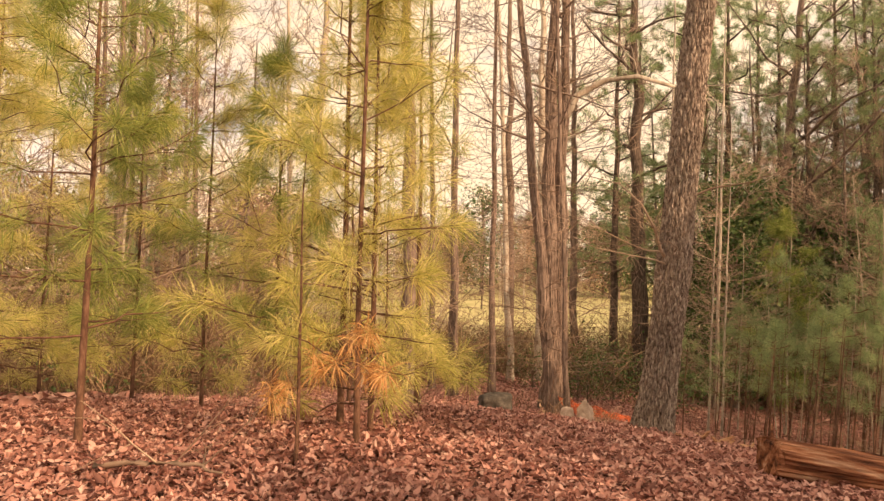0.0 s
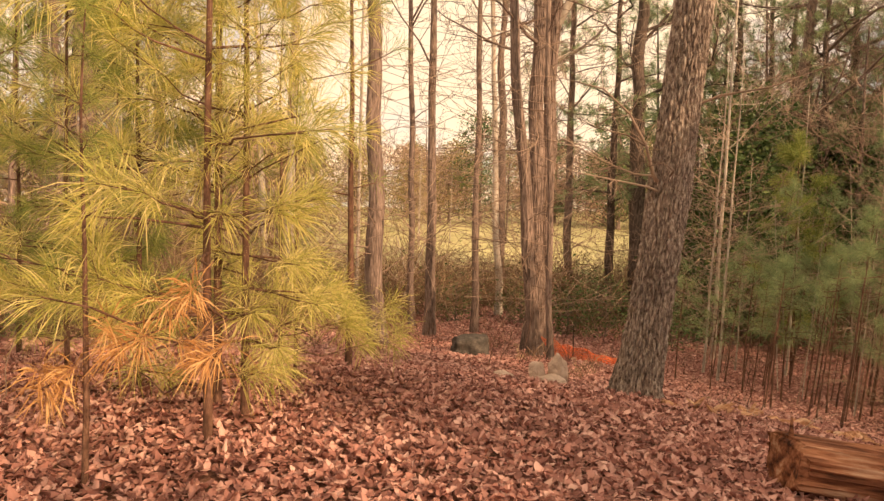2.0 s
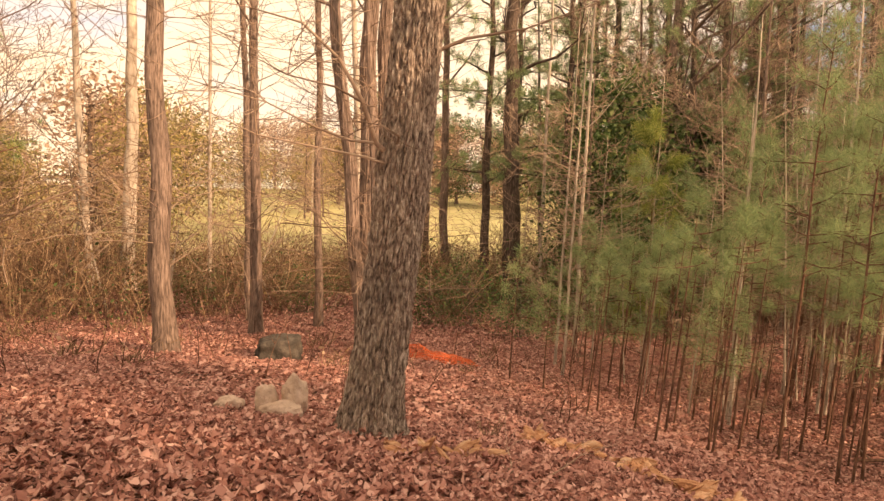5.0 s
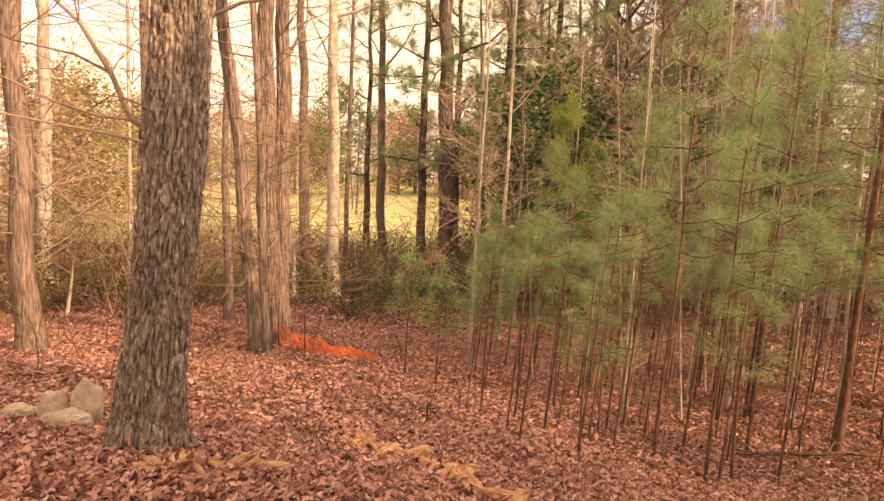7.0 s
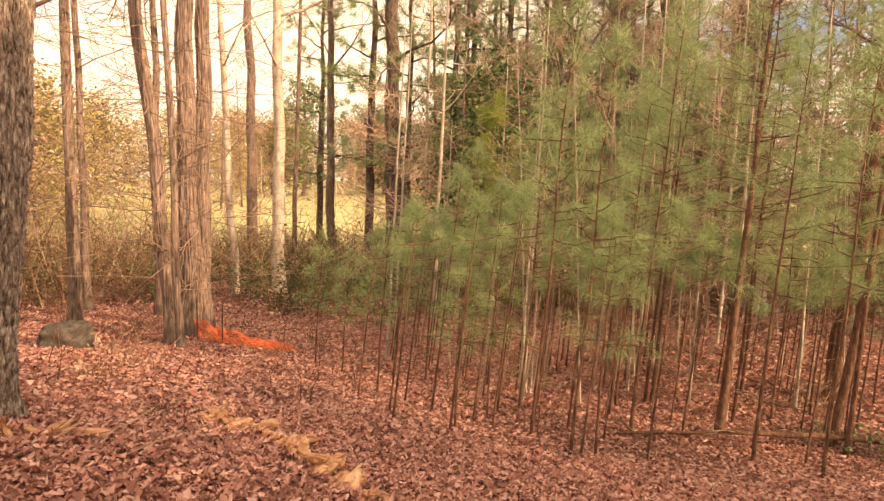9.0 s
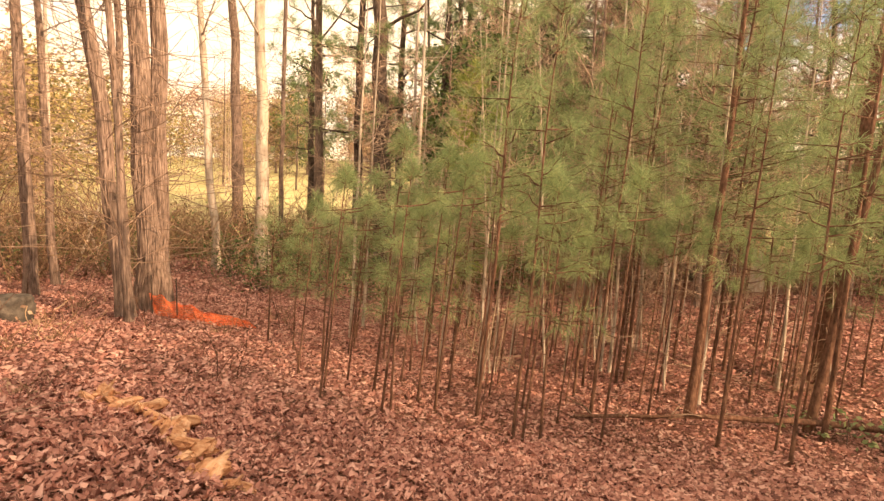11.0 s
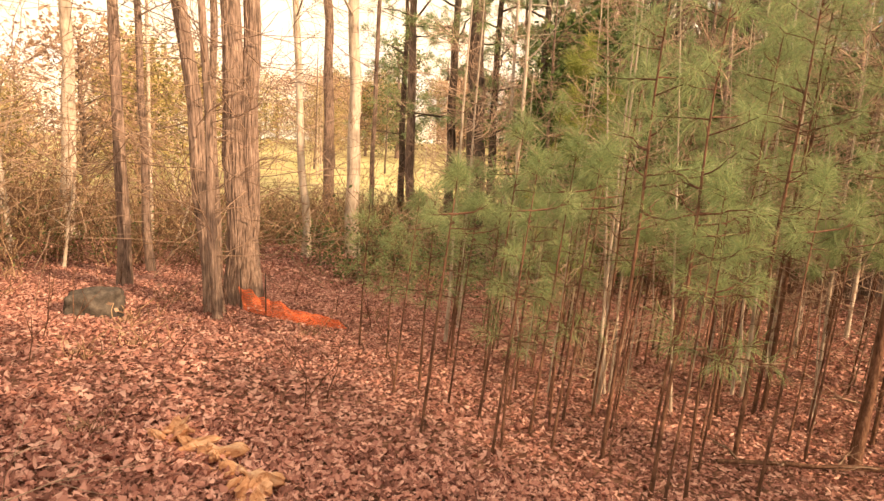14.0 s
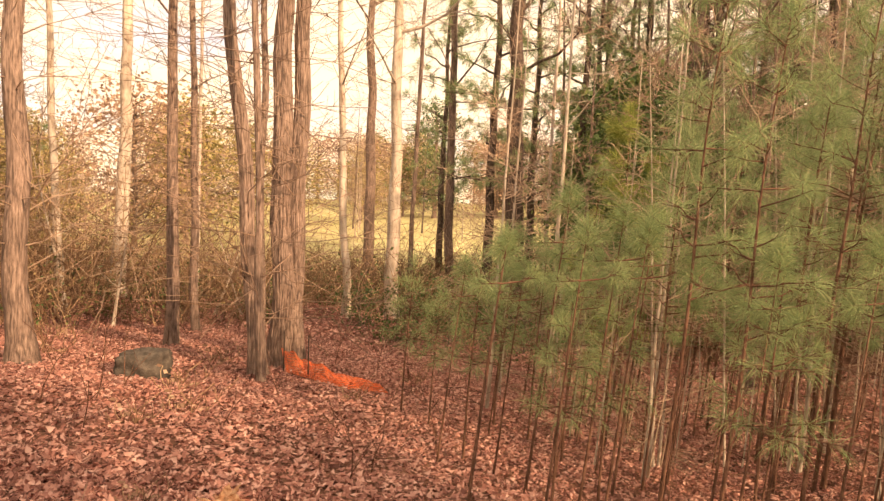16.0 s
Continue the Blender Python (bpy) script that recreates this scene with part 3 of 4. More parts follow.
def brush(name, height, width, stems, leaves, seed, label, leaf=HOLLY, sprawl=0.4):
    """A tangle of dry arching stems with a few leaves left."""
    rng2 = random.Random(seed)
    random.seed(seed)
    t = thing(name, 0, 0, 0, label, "shrub", "understorey brush")
    g, lv = Geo(), Geo()
    for i in range(stems):
        a, r = rng2.uniform(0, 6.283), width * 0.5 * math.sqrt(rng2.random())
        p = Vector((r * math.cos(a), r * math.sin(a), -0.05))
        limb(g, p, Vector((rng2.gauss(0, sprawl), rng2.gauss(0, sprawl), 1)), height * rng2.uniform(0.4, 1.1), 0.01, 1, rng2, 0.0, 3)
    tagged(obj("stemwork", g.v, g.f, BRUSH, t), kind="stuff")
    for i in range(leaves):
        p = rng2.choice(g.v)
        lv.leaf(Vector(p), rng2.uniform(0.05, 0.11))
    if leaves:
        tagged(obj("foliage", lv.v, lv.f, leaf, t), kind="stuff")
    return t


holly = [leafy("evergreen_tree", 6.5, 1.9, 9000, 0.16, HOLLY, "dense dark broad-leaved evergreen tree", "tree", "evergreens", 61, clumps=90),
         leafy("evergreen_tree", 5.0, 1.7, 7000, 0.15, HOLLY, "dense dark broad-leaved evergreen tree", "tree", "evergreens", 62, clumps=80)]
settle(holly[0], 10.6, 23.6)
settle(holly[1], 13.4, 24.0)
for i, (x, y, s) in enumerate([(11.6, 24.8, 1.3), (13.9, 26.5, 1.45), (15.8, 24, 1.05), (12.0, 26.5, 1.15), (18.5, 23, 1.0), (20.5, 25, 1.1), (16, 27, 1.2), (23, 20, 1.0)]):
    place(holly[i % 2], x, y, i * 1.3, s)
brushes = [brush("brush", 1.5, 1.6, 26, 160, 71, "tangled dry brush with a few green leaves"),
           brush("brush", 1.9, 1.4, 22, 60, 72, "tangled dry brush with bare tan stems"),
           brush("brush", 1.0, 1.3, 24, 240, 73, "low tangled brush with green leaves")]
settle(brushes[0], -1.5, 20.5)
settle(brushes[1], 0.5, 22)
settle(brushes[2], 4.5, 21)
for i, (x, y, s) in enumerate([(8.6, 13.6, 1.1), (12.5, 15.5, 1.3), (13.4, 12.0, 1.0)]):
    place(brushes[1], x, y, i * 2.1, s * 0.4)
place(left_pines[2], 9.2, 17.3, 0.7, 1.36)
for i, (x, y, s) in enumerate([(-2.6, 17.4, 0.9), (-3.8, 16, 0.8)]):
    place(brushes[i % 2], x, y, i, s)
shrub = leafy("evergreen_shrub", 1.5, 1.1, 900, 0.08, HOLLY, "low sparse evergreen shrub in dry brush", "shrub", "evergreen shrubs", 63, base=0.02, clumps=60)
settle(shrub, 4.4, 21)
for i, (x, y, s) in enumerate([(5.8, 22.0, 1.1), (6.9, 20.4, 0.9), (7.9, 22, 1.3), (3.2, 22.8, 0.8), (1.0, 21.2, 0.8), (6.1, 24.5, 1.2), (-2.0, 22.5, 0.8)]):
    place(shrub, x, y, i * 1.1, s)
bank = [brush("bank_brush", 2.3, 2.8, 60, 420, 76, "tall dark tangle of brush on the bank below a lawn", HOLLY, 0.5),
        brush("bank_brush", 2.1, 2.8, 70, 160, 77, "tall brown tangle of bare stems on the bank below a lawn", FAR_BROWN, 0.6)]
settle(bank[0], 4.9, 28.4)
settle(bank[1], 2.2, 28.0)
for i in range(44):
    u = (i + 0.5) / 44
    place(bank[i % 2], -17 + 27 * u, 27.4 + 3.6 * ((i * 0.618) % 1), i * 2.4, 0.8 + 0.35 * ((i * 0.37) % 1))
tuft_stems = brush("dry_weed", 0.45, 0.25, 7, 10, 75, "small tuft of dry brown weed stems among fallen leaves", FAR_BROWN, 0.5)
settle(tuft_stems, 2.1, 12.4)
for x, y, s in [(3.5, 8.2, 0.5), (2.45, 10.4, 0.8), (2.75, 11.0, 0.9), (-0.4, 11.6, 0.9), (-1.6, 12.6, 1.2), (4.2, 13.4, 0.7), (1.7, 15.2, 1.0), (-0.9, 14.6, 1.2), (5.0, 15.6, 1.0)]:
    place(tuft_stems, x, y, x * 3, s)
thicket = brush("thicket", 3.6, 2.4, 30, 60, 74, "tall thicket of pale tangled bare stems", FAR_GREEN, 0.8)
for x, y, s in [(-11, 29, 1.6), (-14, 25, 1.7), (-10, 25, 1.3), (-17, 31, 2.0), (-11, 17, 1.3)]:
    place(thicket, x, y, x, s)
settle(thicket, -8.5, 22)
rng = random.Random(5)
for i in range(125):
    x, y = rng.uniform(-16, 19), rng.uniform(20.5, 31)
    if x > 8 and y < 23:
        continue
    place(brushes[i % 3], x, y, rng.uniform(0, 6.28), rng.uniform(0.8, 1.3))
for i in range(64):
    x, y = rng.uniform(-18, 24), rng.uniform(20, 34)
    if -7.5 < x < 7.5 and y > 21:
        continue
    place(thicket, x, y, rng.uniform(0, 6.28), rng.uniform(0.7, 1.25))
for i in range(22):
    place(brushes[i % 3], rng.uniform(-14, -4), rng.uniform(12, 20), rng.uniform(0, 6.28), rng.uniform(0.8, 1.3))

far = [leafy("far_tree", 10, 3.6, 4200, 0.3, FAR_GREEN, "distant yellow-green tree beyond the lawn", "tree", "far woods", 81, clumps=80),
       leafy("far_tree", 9, 3.4, 3200, 0.28, FAR_BROWN, "distant russet tree beyond the lawn", "tree", "far woods", 82, clumps=80),
       leafy("far_tree", 12, 3.0, 5000, 0.28, HOLLY, "distant dark pine beyond the lawn", "tree", "far woods", 83, clumps=70)]
settle(far[0], -20, 70)
settle(far[1], 0, 88)
settle(far[2], 16, 92)
rng = random.Random(9)
for i in range(44):
    a = rng.uniform(-1.0, 1.05)
    d = rng.uniform(84, 125) if a > -0.2 else rng.uniform(48, 90)
    place(far[rng.choice([0, 1, 1, 2] if a > -0.1 else [0, 0, 1])], d * math.sin(a), d * math.cos(a), rng.uniform(0, 6.28), rng.uniform(0.8, 1.3))
mid = leafy("golden_tree", 6.5, 2.4, 6500, 0.15, FAR_GREEN, "golden-leaved small tree before the lawn", "tree", "golden trees", 84, clumps=110)
settle(mid, -13, 33)
for x, y, s in [(-17, 34, 1.15), (-22, 30, 1.2), (-20, 46, 1.3), (-17, 62, 1.5), (-9, 72, 1.4), (-3, 76, 1.2), (-26, 55, 1.5)]:
    place(mid, x, y, x, s)
for i in range(18):
    a, d = rng.uniform(-0.4, 0.5), rng.uniform(98, 128)
    place(far[(1, 1, 0)[i % 3]], d * math.sin(a), d * math.cos(a), rng.uniform(0, 6.28), rng.uniform(0.9, 1.3))
# woods on the left before the lawn, on the right, and behind the camera
for x, y, s, k in [(-25, 40, 1.0, 0), (25, 32, 0.9, 1), (30, 26, 1.0, 2), (34, 36, 1.0, 1), (21, 36, 0.9, 2), (27, 20, 0.8, 1), (28, 12, 0.9, 2), (-30, 25, 1.0, 1)]:
    place(far[k], x, y, x, s)
slim = [bare_tree(-8, 16, 0.14, 12, (0.02, 0), 91, PALE_BARK, 12, 0.2, n=8, rows=20, twig=TWIG), bare_tree(-10, 21, 0.24, 16, (-0.03, 0), 92, GREY_BARK, 12, 0.2, n=8, rows=20, depth=3, twig=TWIG),
        bare_tree(15, 17, 0.09, 10, (0.05, 0), 93, PALE_BARK, 12, 0.2, n=8, rows=20, twig=TWIG), bare_tree(17, 24, 0.3, 17, (0.03, 0), 94, DARK_BARK, 11, 0.2, reach=0.3, n=8, rows=20, depth=3, twig=TWIG)]
for i in range(90):
    if i % 2:
        x, y = rng.uniform(-24, -2), rng.uniform(10, 38)
        if x > -3.0 - 0.16 * y:
            continue
    elif i % 4:
        continue
    else:
        x, y = rng.uniform(11, 32), rng.uniform(23, 38)
    place(slim[(0, 1, 2, 1, 2, 0, 3)[(i // 2) % 7]], x, y, rng.uniform(0, 6.28), rng.uniform(0.8, 1.2))
twiggy = bare_tree(12.5, 18.5, 0.2, 9.5, (0.03, 0), 96, GREY_BARK, 18, 0.14, reach=0.4, n=8, rows=24, depth=3, twig=TWIG, label="leafless tree with a wide crown of fine twigs")
for x, y, s in [(16, 19, 1.1), (14.5, 23.5, 1.15), (19, 17, 0.9), (20, 23, 1.1), (9.6, 23, 0.9), (-7.5, 13.5, 0.9), (-11, 15, 1.1), (-5.5, 17.5, 1.0), (-9, 22, 1.1), (-14, 19, 1.0), (17, 26, 1.1), (15.5, 21.5, 1.0), (18, 21, 1.25), (21, 19.5, 1.2), (22.5, 23, 1.2), (14, 26, 1.5), (18.5, 27.5, 1.5), (16, 31, 1.7), (21, 30, 1.6)]:
    place(twiggy, x, y, x * 1.3, s)
for x, y, s in [(-4.2, 12.2, 0.7), (-6.3, 13.4, 0.9), (-8.4, 15.2, 1.0), (-5.2, 15.6, 0.8), (-9.6, 12.2, 1.0), (-3.6, 14.4, 0.6), (-7.2, 18, 1.0)]:
    place(thicket, x, y, x * 2, s)
for i in range(24):
    place(slim[0], rng.uniform(-34, 12), rng.uniform(60, 84), rng.uniform(0, 6.28), rng.uniform(0.5, 0.8))
for i in range(6):
    place(slim[1 + 2 * (i % 2)], rng.uniform(-4, 9), rng.uniform(62, 84), rng.uniform(0, 6.28), rng.uniform(0.6, 0.9))


def tall_pine(height, first, seed):
    """A grown pine: bare dark stem and ragged needle clumps on drooping limbs."""
    rng2 = random.Random(seed)
    t = thing("tall_pine", 0, 0, 0, "tall dark pine with ragged needle clumps on bare limbs", "pine tree", "tall pines")
    obj("trunk", *geo_of(trunk_geo(height, 0.2, (0.02, 0), seed, 10, 30, 0.2, 0.06, 0.8)), DARK_BARK, t)
    for i in range(20):
        wood, g = Geo(), Geo()
        z = first + (height - first) * i / 20
        a = rng2.uniform(0, 6.283)
        l = 3.2 * (1 - 0.6 * i / 20) * rng2.uniform(0.6, 1.1)
        p0 = trunk_at(z, 0.2, (0.02, 0), seed)
        p1 = p0 + Vector((math.cos(a) * l, math.sin(a) * l, rng2.uniform(-0.2, 0.9)))
        path = wavy(p0, p1, 5, 0.5, seed + i)
        wood.tube(path, [0.05, 0.042, 0.034, 0.026, 0.018, 0.01], 5)
        for c in range(11):
            q = path[rng2.randint(2, 5)]
            e = q + Vector((rng2.gauss(0, 0.4), rng2.gauss(0, 0.4), rng2.gauss(0.15, 0.3)))
            wood.tube([q, e], [0.012, 0.006], 3, False)
            tuft(g, e, e - q, 0.34, 60, 0.014, rng2, 0.1)
        branch = obj("limb", wood.v, wood.f, DARK_BARK, t)
        tagged(obj("foliage", g.v, g.f, NEEDLE, branch), kind="stuff")
    return t


big_pine = tall_pine(17, 4.5, 95)
settle(big_pine, 7.2, 27.5)
for i, (x, y, s) in enumerate([(10.5, 28, 1.0), (14, 25, 0.9), (17.5, 29, 1.1), (21, 25, 1.0), (12.5, 33, 1.1), (25, 31, 1.1), (23, 27, 0.9), (-12, 27, 0.9), (-9, 19, 0.75), (5.5, 33, 0.9), (16, 24, 0.85), (24, 18, 0.8), (9.2, 31, 1.0), (14.5, 36, 1.1), (26, 22, 1.0), (20, 33, 1.0), (-15, 20, 0.9), (19, 26, 0.9), (20.5, 20, 0.75), (15, 29, 1.0), (11.5, 30, 0.9), (17, 26, 1.0), (20, 29, 1.1), (14, 32, 1.2), (17, 35, 1.2), (23, 33, 1.2)]):
    place(big_pine, x, y, i * 1.1, s)
for i in range(16):
    x, y = rng.uniform(6.2, 14), rng.uniform(11.5, 18)
    place(slim[2], x, y, rng.uniform(0, 6.28), rng.uniform(0.5, 0.8))
# thin bare saplings among and behind the pine saplings
thin = [bare_tree(9.8, 13.2, 0.03, 4.2, (0.1, 0.02), 161, PALE_BARK, 7, 0.3, reach=0.1, n=6, rows=18, depth=1, sprigs=0, name="bare_sapling", group="bare saplings", twig=TWIG, label="thin pale bare sapling leaning among pine stems"),
        bare_tree(11.6, 14.2, 0.04, 5.5, (-0.05, 0), 162, PALE_BARK, 8, 0.3, reach=0.1, n=6, rows=18, depth=1, sprigs=0, name="bare_sapling", group="bare saplings", twig=TWIG, label="thin pale bare sapling with a crooked stem"),
        bare_tree(8.4, 12.6, 0.03, 2.6, (0.16, 0), 163, TWIG, 6, 0.25, reach=0.13, n=6, rows=14, depth=1, sprigs=0, name="bare_sapling", group="bare saplings", twig=TWIG, label="short leafless sapling with fine side twigs")]
for i in range(66):
    x, y = rng.uniform(6.8, 19), rng.uniform(11.6, 19)
    if y - 11.6 < (7.5 - x) * 1.5:
        continue
    place(thin[(2, 0, 2, 1)[i % 4]], x, y, rng.uniform(-0.6, 0.6), rng.uniform(0.7, 1.1))
# unseen evergreens added behind the path to shade it from the low sun
for i, (x, y, s) in enumerate([(6.3, -2.5, 0.7), (7.8, -1.9, 0.92), (9.5, -1.6, 1.0), (11.4, -1.2, 1.3), (13.2, -1.3, 1.4), (15, -0.9, 1.3), (17, -1.0, 1.18), (19, -0.7, 1.15), (21, -1.2, 1.12), (23, -0.8, 1.05), (25.5, -1.0, 1.0)]):
    k = i % 2
    place(holly[k], x, y, x, s)
for x, y in [(-8, -6), (-3, -12), (3, -14), (10, -13), (-14, 2), (22, -10), (-18, -8)]:
    place(slim[1], x, y, x)

# ---- leaf litter ----


def leaf_litter(name, count, x0, x1, y0, y1, size, seed, label, coarse=False):
    """Curled lobed oak leaves scattered over a stretch of the floor."""
    r = np.random.default_rng(seed)
    side = np.array([[0, 0], [0.26, 0.24], [0.44, 0.17], [0.6, 0.33], [0.82, 0.22], [1, 0]])
    spine = np.array([[0.42, 0.0], [0.74, 0.0]])
    shape = np.vstack([side, side[1:-1] * [1, -1], spine])     # 0..5 one edge, 6..9 the other, 10..11 spine
    quads = [(0, 10, 2, 1), (10, 5, 4, 3), (0, 6, 7, 10), (10, 8, 9, 5)]
    tris = []
    if coarse:
        shape = np.array([[0, 0], [0.4, 0.32], [1, 0.1], [0.6, -0.3]])
        quads, tris = [], [(0, 2, 1), (0, 3, 2)]
    n = count
    px, py = r.uniform(x0, x1, n), r.uniform(y0, y1, n)
    s = size * r.uniform(0.55, 1.35, n)
    yaw, pit, rol = r.uniform(0, 2 * np.pi, n), r.normal(0, 0.24, n), r.normal(0, 0.28, n)
    curl, fold = r.normal(0.15, 0.6, n), r.normal(0.15, 0.55, n)
    u, v = shape[:, 0][None] - 0.5, shape[:, 1][None]
    X, Y = u * s[:, None], v * s[:, None] * r.uniform(0.6, 1.0, n)[:, None]
    Z = (curl[:, None] * u * u * 1.6 + fold[:, None] * np.abs(v)) * s[:, None]
    Y, Z = Y * np.cos(rol)[:, None] - Z * np.sin(rol)[:, None], Y * np.sin(rol)[:, None] + Z * np.cos(rol)[:, None]
    X, Z = X * np.cos(pit)[:, None] - Z * np.sin(pit)[:, None], X * np.sin(pit)[:, None] + Z * np.cos(pit)[:, None]
    X, Y = X * np.cos(yaw)[:, None] - Y * np.sin(yaw)[:, None], X * np.sin(yaw)[:, None] + Y * np.cos(yaw)[:, None]
    gz = np.array([ground(a, b) + 0.05 * noise.noise((a * 0.8, b * 0.8, 0)) + 0.02 * noise.noise((a * 2.5, b * 2.5, 3)) for a, b in zip(px, py)])
    lift = np.abs(r.normal(0, 0.022, n)) + 0.012
    co = np.stack([X + px[:, None], Y + py[:, None], Z + (gz + lift)[:, None]], -1).reshape(-1, 3)
    k = len(shape)
    faces = []
    for f in quads + tris:
        faces.append(f)
    loops = np.concatenate([np.array(f) for f in faces])
    sizes = np.array([len(f) for f in faces])
    all_loops = (loops[None] + (np.arange(n) * k)[:, None]).reshape(-1)
    all_sizes = np.tile(sizes, n)
    starts = np.concatenate([[0], np.cumsum(all_sizes)[:-1]])
    me = bpy.data.meshes.new(name)
    me.vertices.add(len(co))
    me.vertices.foreach_set("co", co.ravel())
    me.loops.add(len(all_loops))
    me.loops.foreach_set("vertex_index", all_loops)
    me.polygons.add(len(all_sizes))
    me.polygons.foreach_set("loop_start", starts)
    me.update(calc_edges=True)
    me.validate()
    me.materials.append(LITTER)
    return tagged(new(name, me), label, "leaves", kind="stuff")


leaf_litter("fallen_leaves", 105000, -4, 8, 2.6, 9, 0.07, 3, "curled brown oak leaves covering the forest floor")
leaf_litter("fallen_leaves", 150000, -7, 13, 9, 20, 0.066, 4, "brown oak leaves further into the wood", True)
leaf_litter("fallen_leaves", 42000, -12, 16, 20, 29, 0.11, 5, "brown oak leaves under distant brush", True)
leaf_litter("fallen_leaves", 26000, 13, 23, 8, 20, 0.1, 8, "brown oak leaves under the far saplings", True)
leaf_litter("fallen_leaves", 20000, -13, -4, 3.5, 16, 0.14, 6, "brown oak leaves further into the wood", True)
leaf_litter("fallen_leaves", 70000, 8, 16, 2.6, 9, 0.068, 7, "brown oak leaves in the hollow", True)
leaf_litter("fallen_leaves", 26000, -5, 9, -4, 2.6, 0.09, 9, "brown oak leaves covering the path", True)

# ---- things on the floor ----


def rock(name, x, y, size, material, label, seed, sink=0.1, rz=0.0, category="stone", points=2.2, blocky=0.0):
    """A weathered lump, rounded and pitted."""
    bm = bmesh.new()
    bmesh.ops.create_icosphere(bm, subdivisions=4, radius=1)
    for v in bm.verts:
        c = v.co.copy()
        if blocky:
            m = max(abs(c.x), abs(c.y), abs(c.z))
            c = c.lerp(c / m * 0.8, blocky)
        k = 1 + 0.28 * noise.noise(v.co * points * 0.6 + Vector((seed, 0, 0))) + 0.12 * noise.noise(v.co * points * 2 + Vector((seed, 3, 0))) + 0.09 * noise.noise(v.co * points * 6)
        v.co = Vector((c.x * size[0], c.y * size[1], c.z * size[2])) * k
    me = bpy.data.meshes.new(name)
    bm.to_mesh(me)
    bm.free()
    me.polygons.foreach_set("use_smooth", [True] * len(me.polygons))
    me.materials.append(material)
    ob = new(name, me)
    ob.location, ob.rotation_euler = (x, y, ground(x, y) + size[2] * (1 - 2 * sink)), (0, 0, rz)
    return tagged(ob, label, category)


rock("stone", 1.85, 8.39, (0.11, 0.09, 0.19), PALE_STONE, "pale sandy stone upright in fallen leaves", 1, 0.05, 0.3)
rock("stone", 1.62, 8.37, (0.1, 0.08, 0.15), PALE_STONE, "pale sandy stone leaning on its neighbour", 2, 0.05, 0.9)
rock("stone", 1.75, 8.28, (0.18, 0.1, 0.08), PALE_STONE, "low pale sandy stone in fallen leaves", 3, 0.1, 0.1)
rock("stone", 1.27, 8.62, (0.12, 0.08, 0.07), PALE_STONE, "small pale sandy stone half buried", 4, 0.1)
rock("boulder", 1.12, 13.5, (0.41, 0.31, 0.27), DARK_STONE, "dark grey-green squarish boulder in fallen leaves", 5, 0.15, 0.2, "boulder", 1.4, 0.6)


def wood_chunk(x, y, length, radius, rz, seed, material=ROTTEN, label="crumbling orange chunk of rotten wood", tip=0.35):
    """A rotten lump: a cracked core with torn slivers that stand out of it."""
    rng2 = random.Random(seed)
    t = thing("wood_chunk", x, y, ground(x, y) + radius * 0.25, label, "wood", "rotten wood")
    for m in range(13):
        g = Geo()
        core = m < 5
        l = length * (rng2.uniform(0.5, 0.95) if core else rng2.uniform(0.25, 0.6))
        w, h = radius * rng2.uniform(0.5, 0.9) * (1 if core else 0.45), radius * rng2.uniform(0.4, 0.8) * (1 if core else 0.3)
        c = Vector((rng2.gauss(0, length * 0.18), rng2.gauss(0, radius * 0.55), rng2.gauss(0, radius * 0.35)))
        turn = pose(c.x, c.y, c.z, rng2.uniform(-50, 50), rng2.gauss(0, 24), rng2.gauss(0, 26))
        n, rows = 9, 7
        for i in range(rows + 1):
            u = i / rows
            for k in range(n):
                a = 2 * math.pi * k / n
                q = min(1.0, 0.3 + 3.2 * min(u, 1 - u)) * (1 + 0.7 * noise.noise((math.cos(a) * 1.4 + m, math.sin(a) * 1.4 + seed, u * 2.4)) + 0.35 * noise.noise((a * 3, m, u * 7)))
                jag = 0.2 * l * noise.noise((a * 2.2, m, seed)) if i in (0, rows) else 0
                g.v.append(tuple(turn @ Vector(((u - 0.5) * l + jag, math.cos(a) * w * q, math.sin(a) * h * q))))
        for i in range(rows):
            for k in range(n):
                q, w2 = i * n + k, i * n + (k + 1) % n
                g.f.append((q, w2, w2 + n, q + n))
        g.f += [tuple(range(n - 1, -1, -1)), tuple(rows * n + k for k in range(n))]
        obj("lump" if core else "sliver", g.v, g.f, material, t, smooth=False)
    t.rotation_euler = (0, -tip * rng2.random(), rz)
    return t


for i, (x, y, l, r, a) in enumerate([(3.92, 8.48, 0.42, 0.12, -0.9), (4.08, 8.32, 0.3, 0.1, 0.5), (4.25, 8.18, 0.4, 0.1, -0.4), (4.45, 7.95, 0.46, 0.12, -0.8), (4.6, 7.72, 0.34, 0.12, 0.9), (4.66, 7.5, 0.36, 0.1, -1.1), (4.8, 7.22, 0.44, 0.13, -0.7), (4.93, 6.98, 0.36, 0.12, 0.6), (5.12, 6.8, 0.3, 0.08, -0.4)]):
    wood_chunk(x, y, l * 0.85, r * 0.62, a, i * 3.1, tip=0.7 if i in (0, 4, 7) else 0.3)
for i, (x, y, l, r, a) in enumerate([(2.7, 7.12, 0.55, 0.05, -0.2), (3.0, 7.18, 0.5, 0.045, 0.15), (2.86, 6.98, 0.4, 0.04, -0.4)]):
    wood_chunk(x, y, l, r, a, 1.3 + i * 6.28, tip=0.05, label="long pale splinter of rotten wood by an oak's foot")


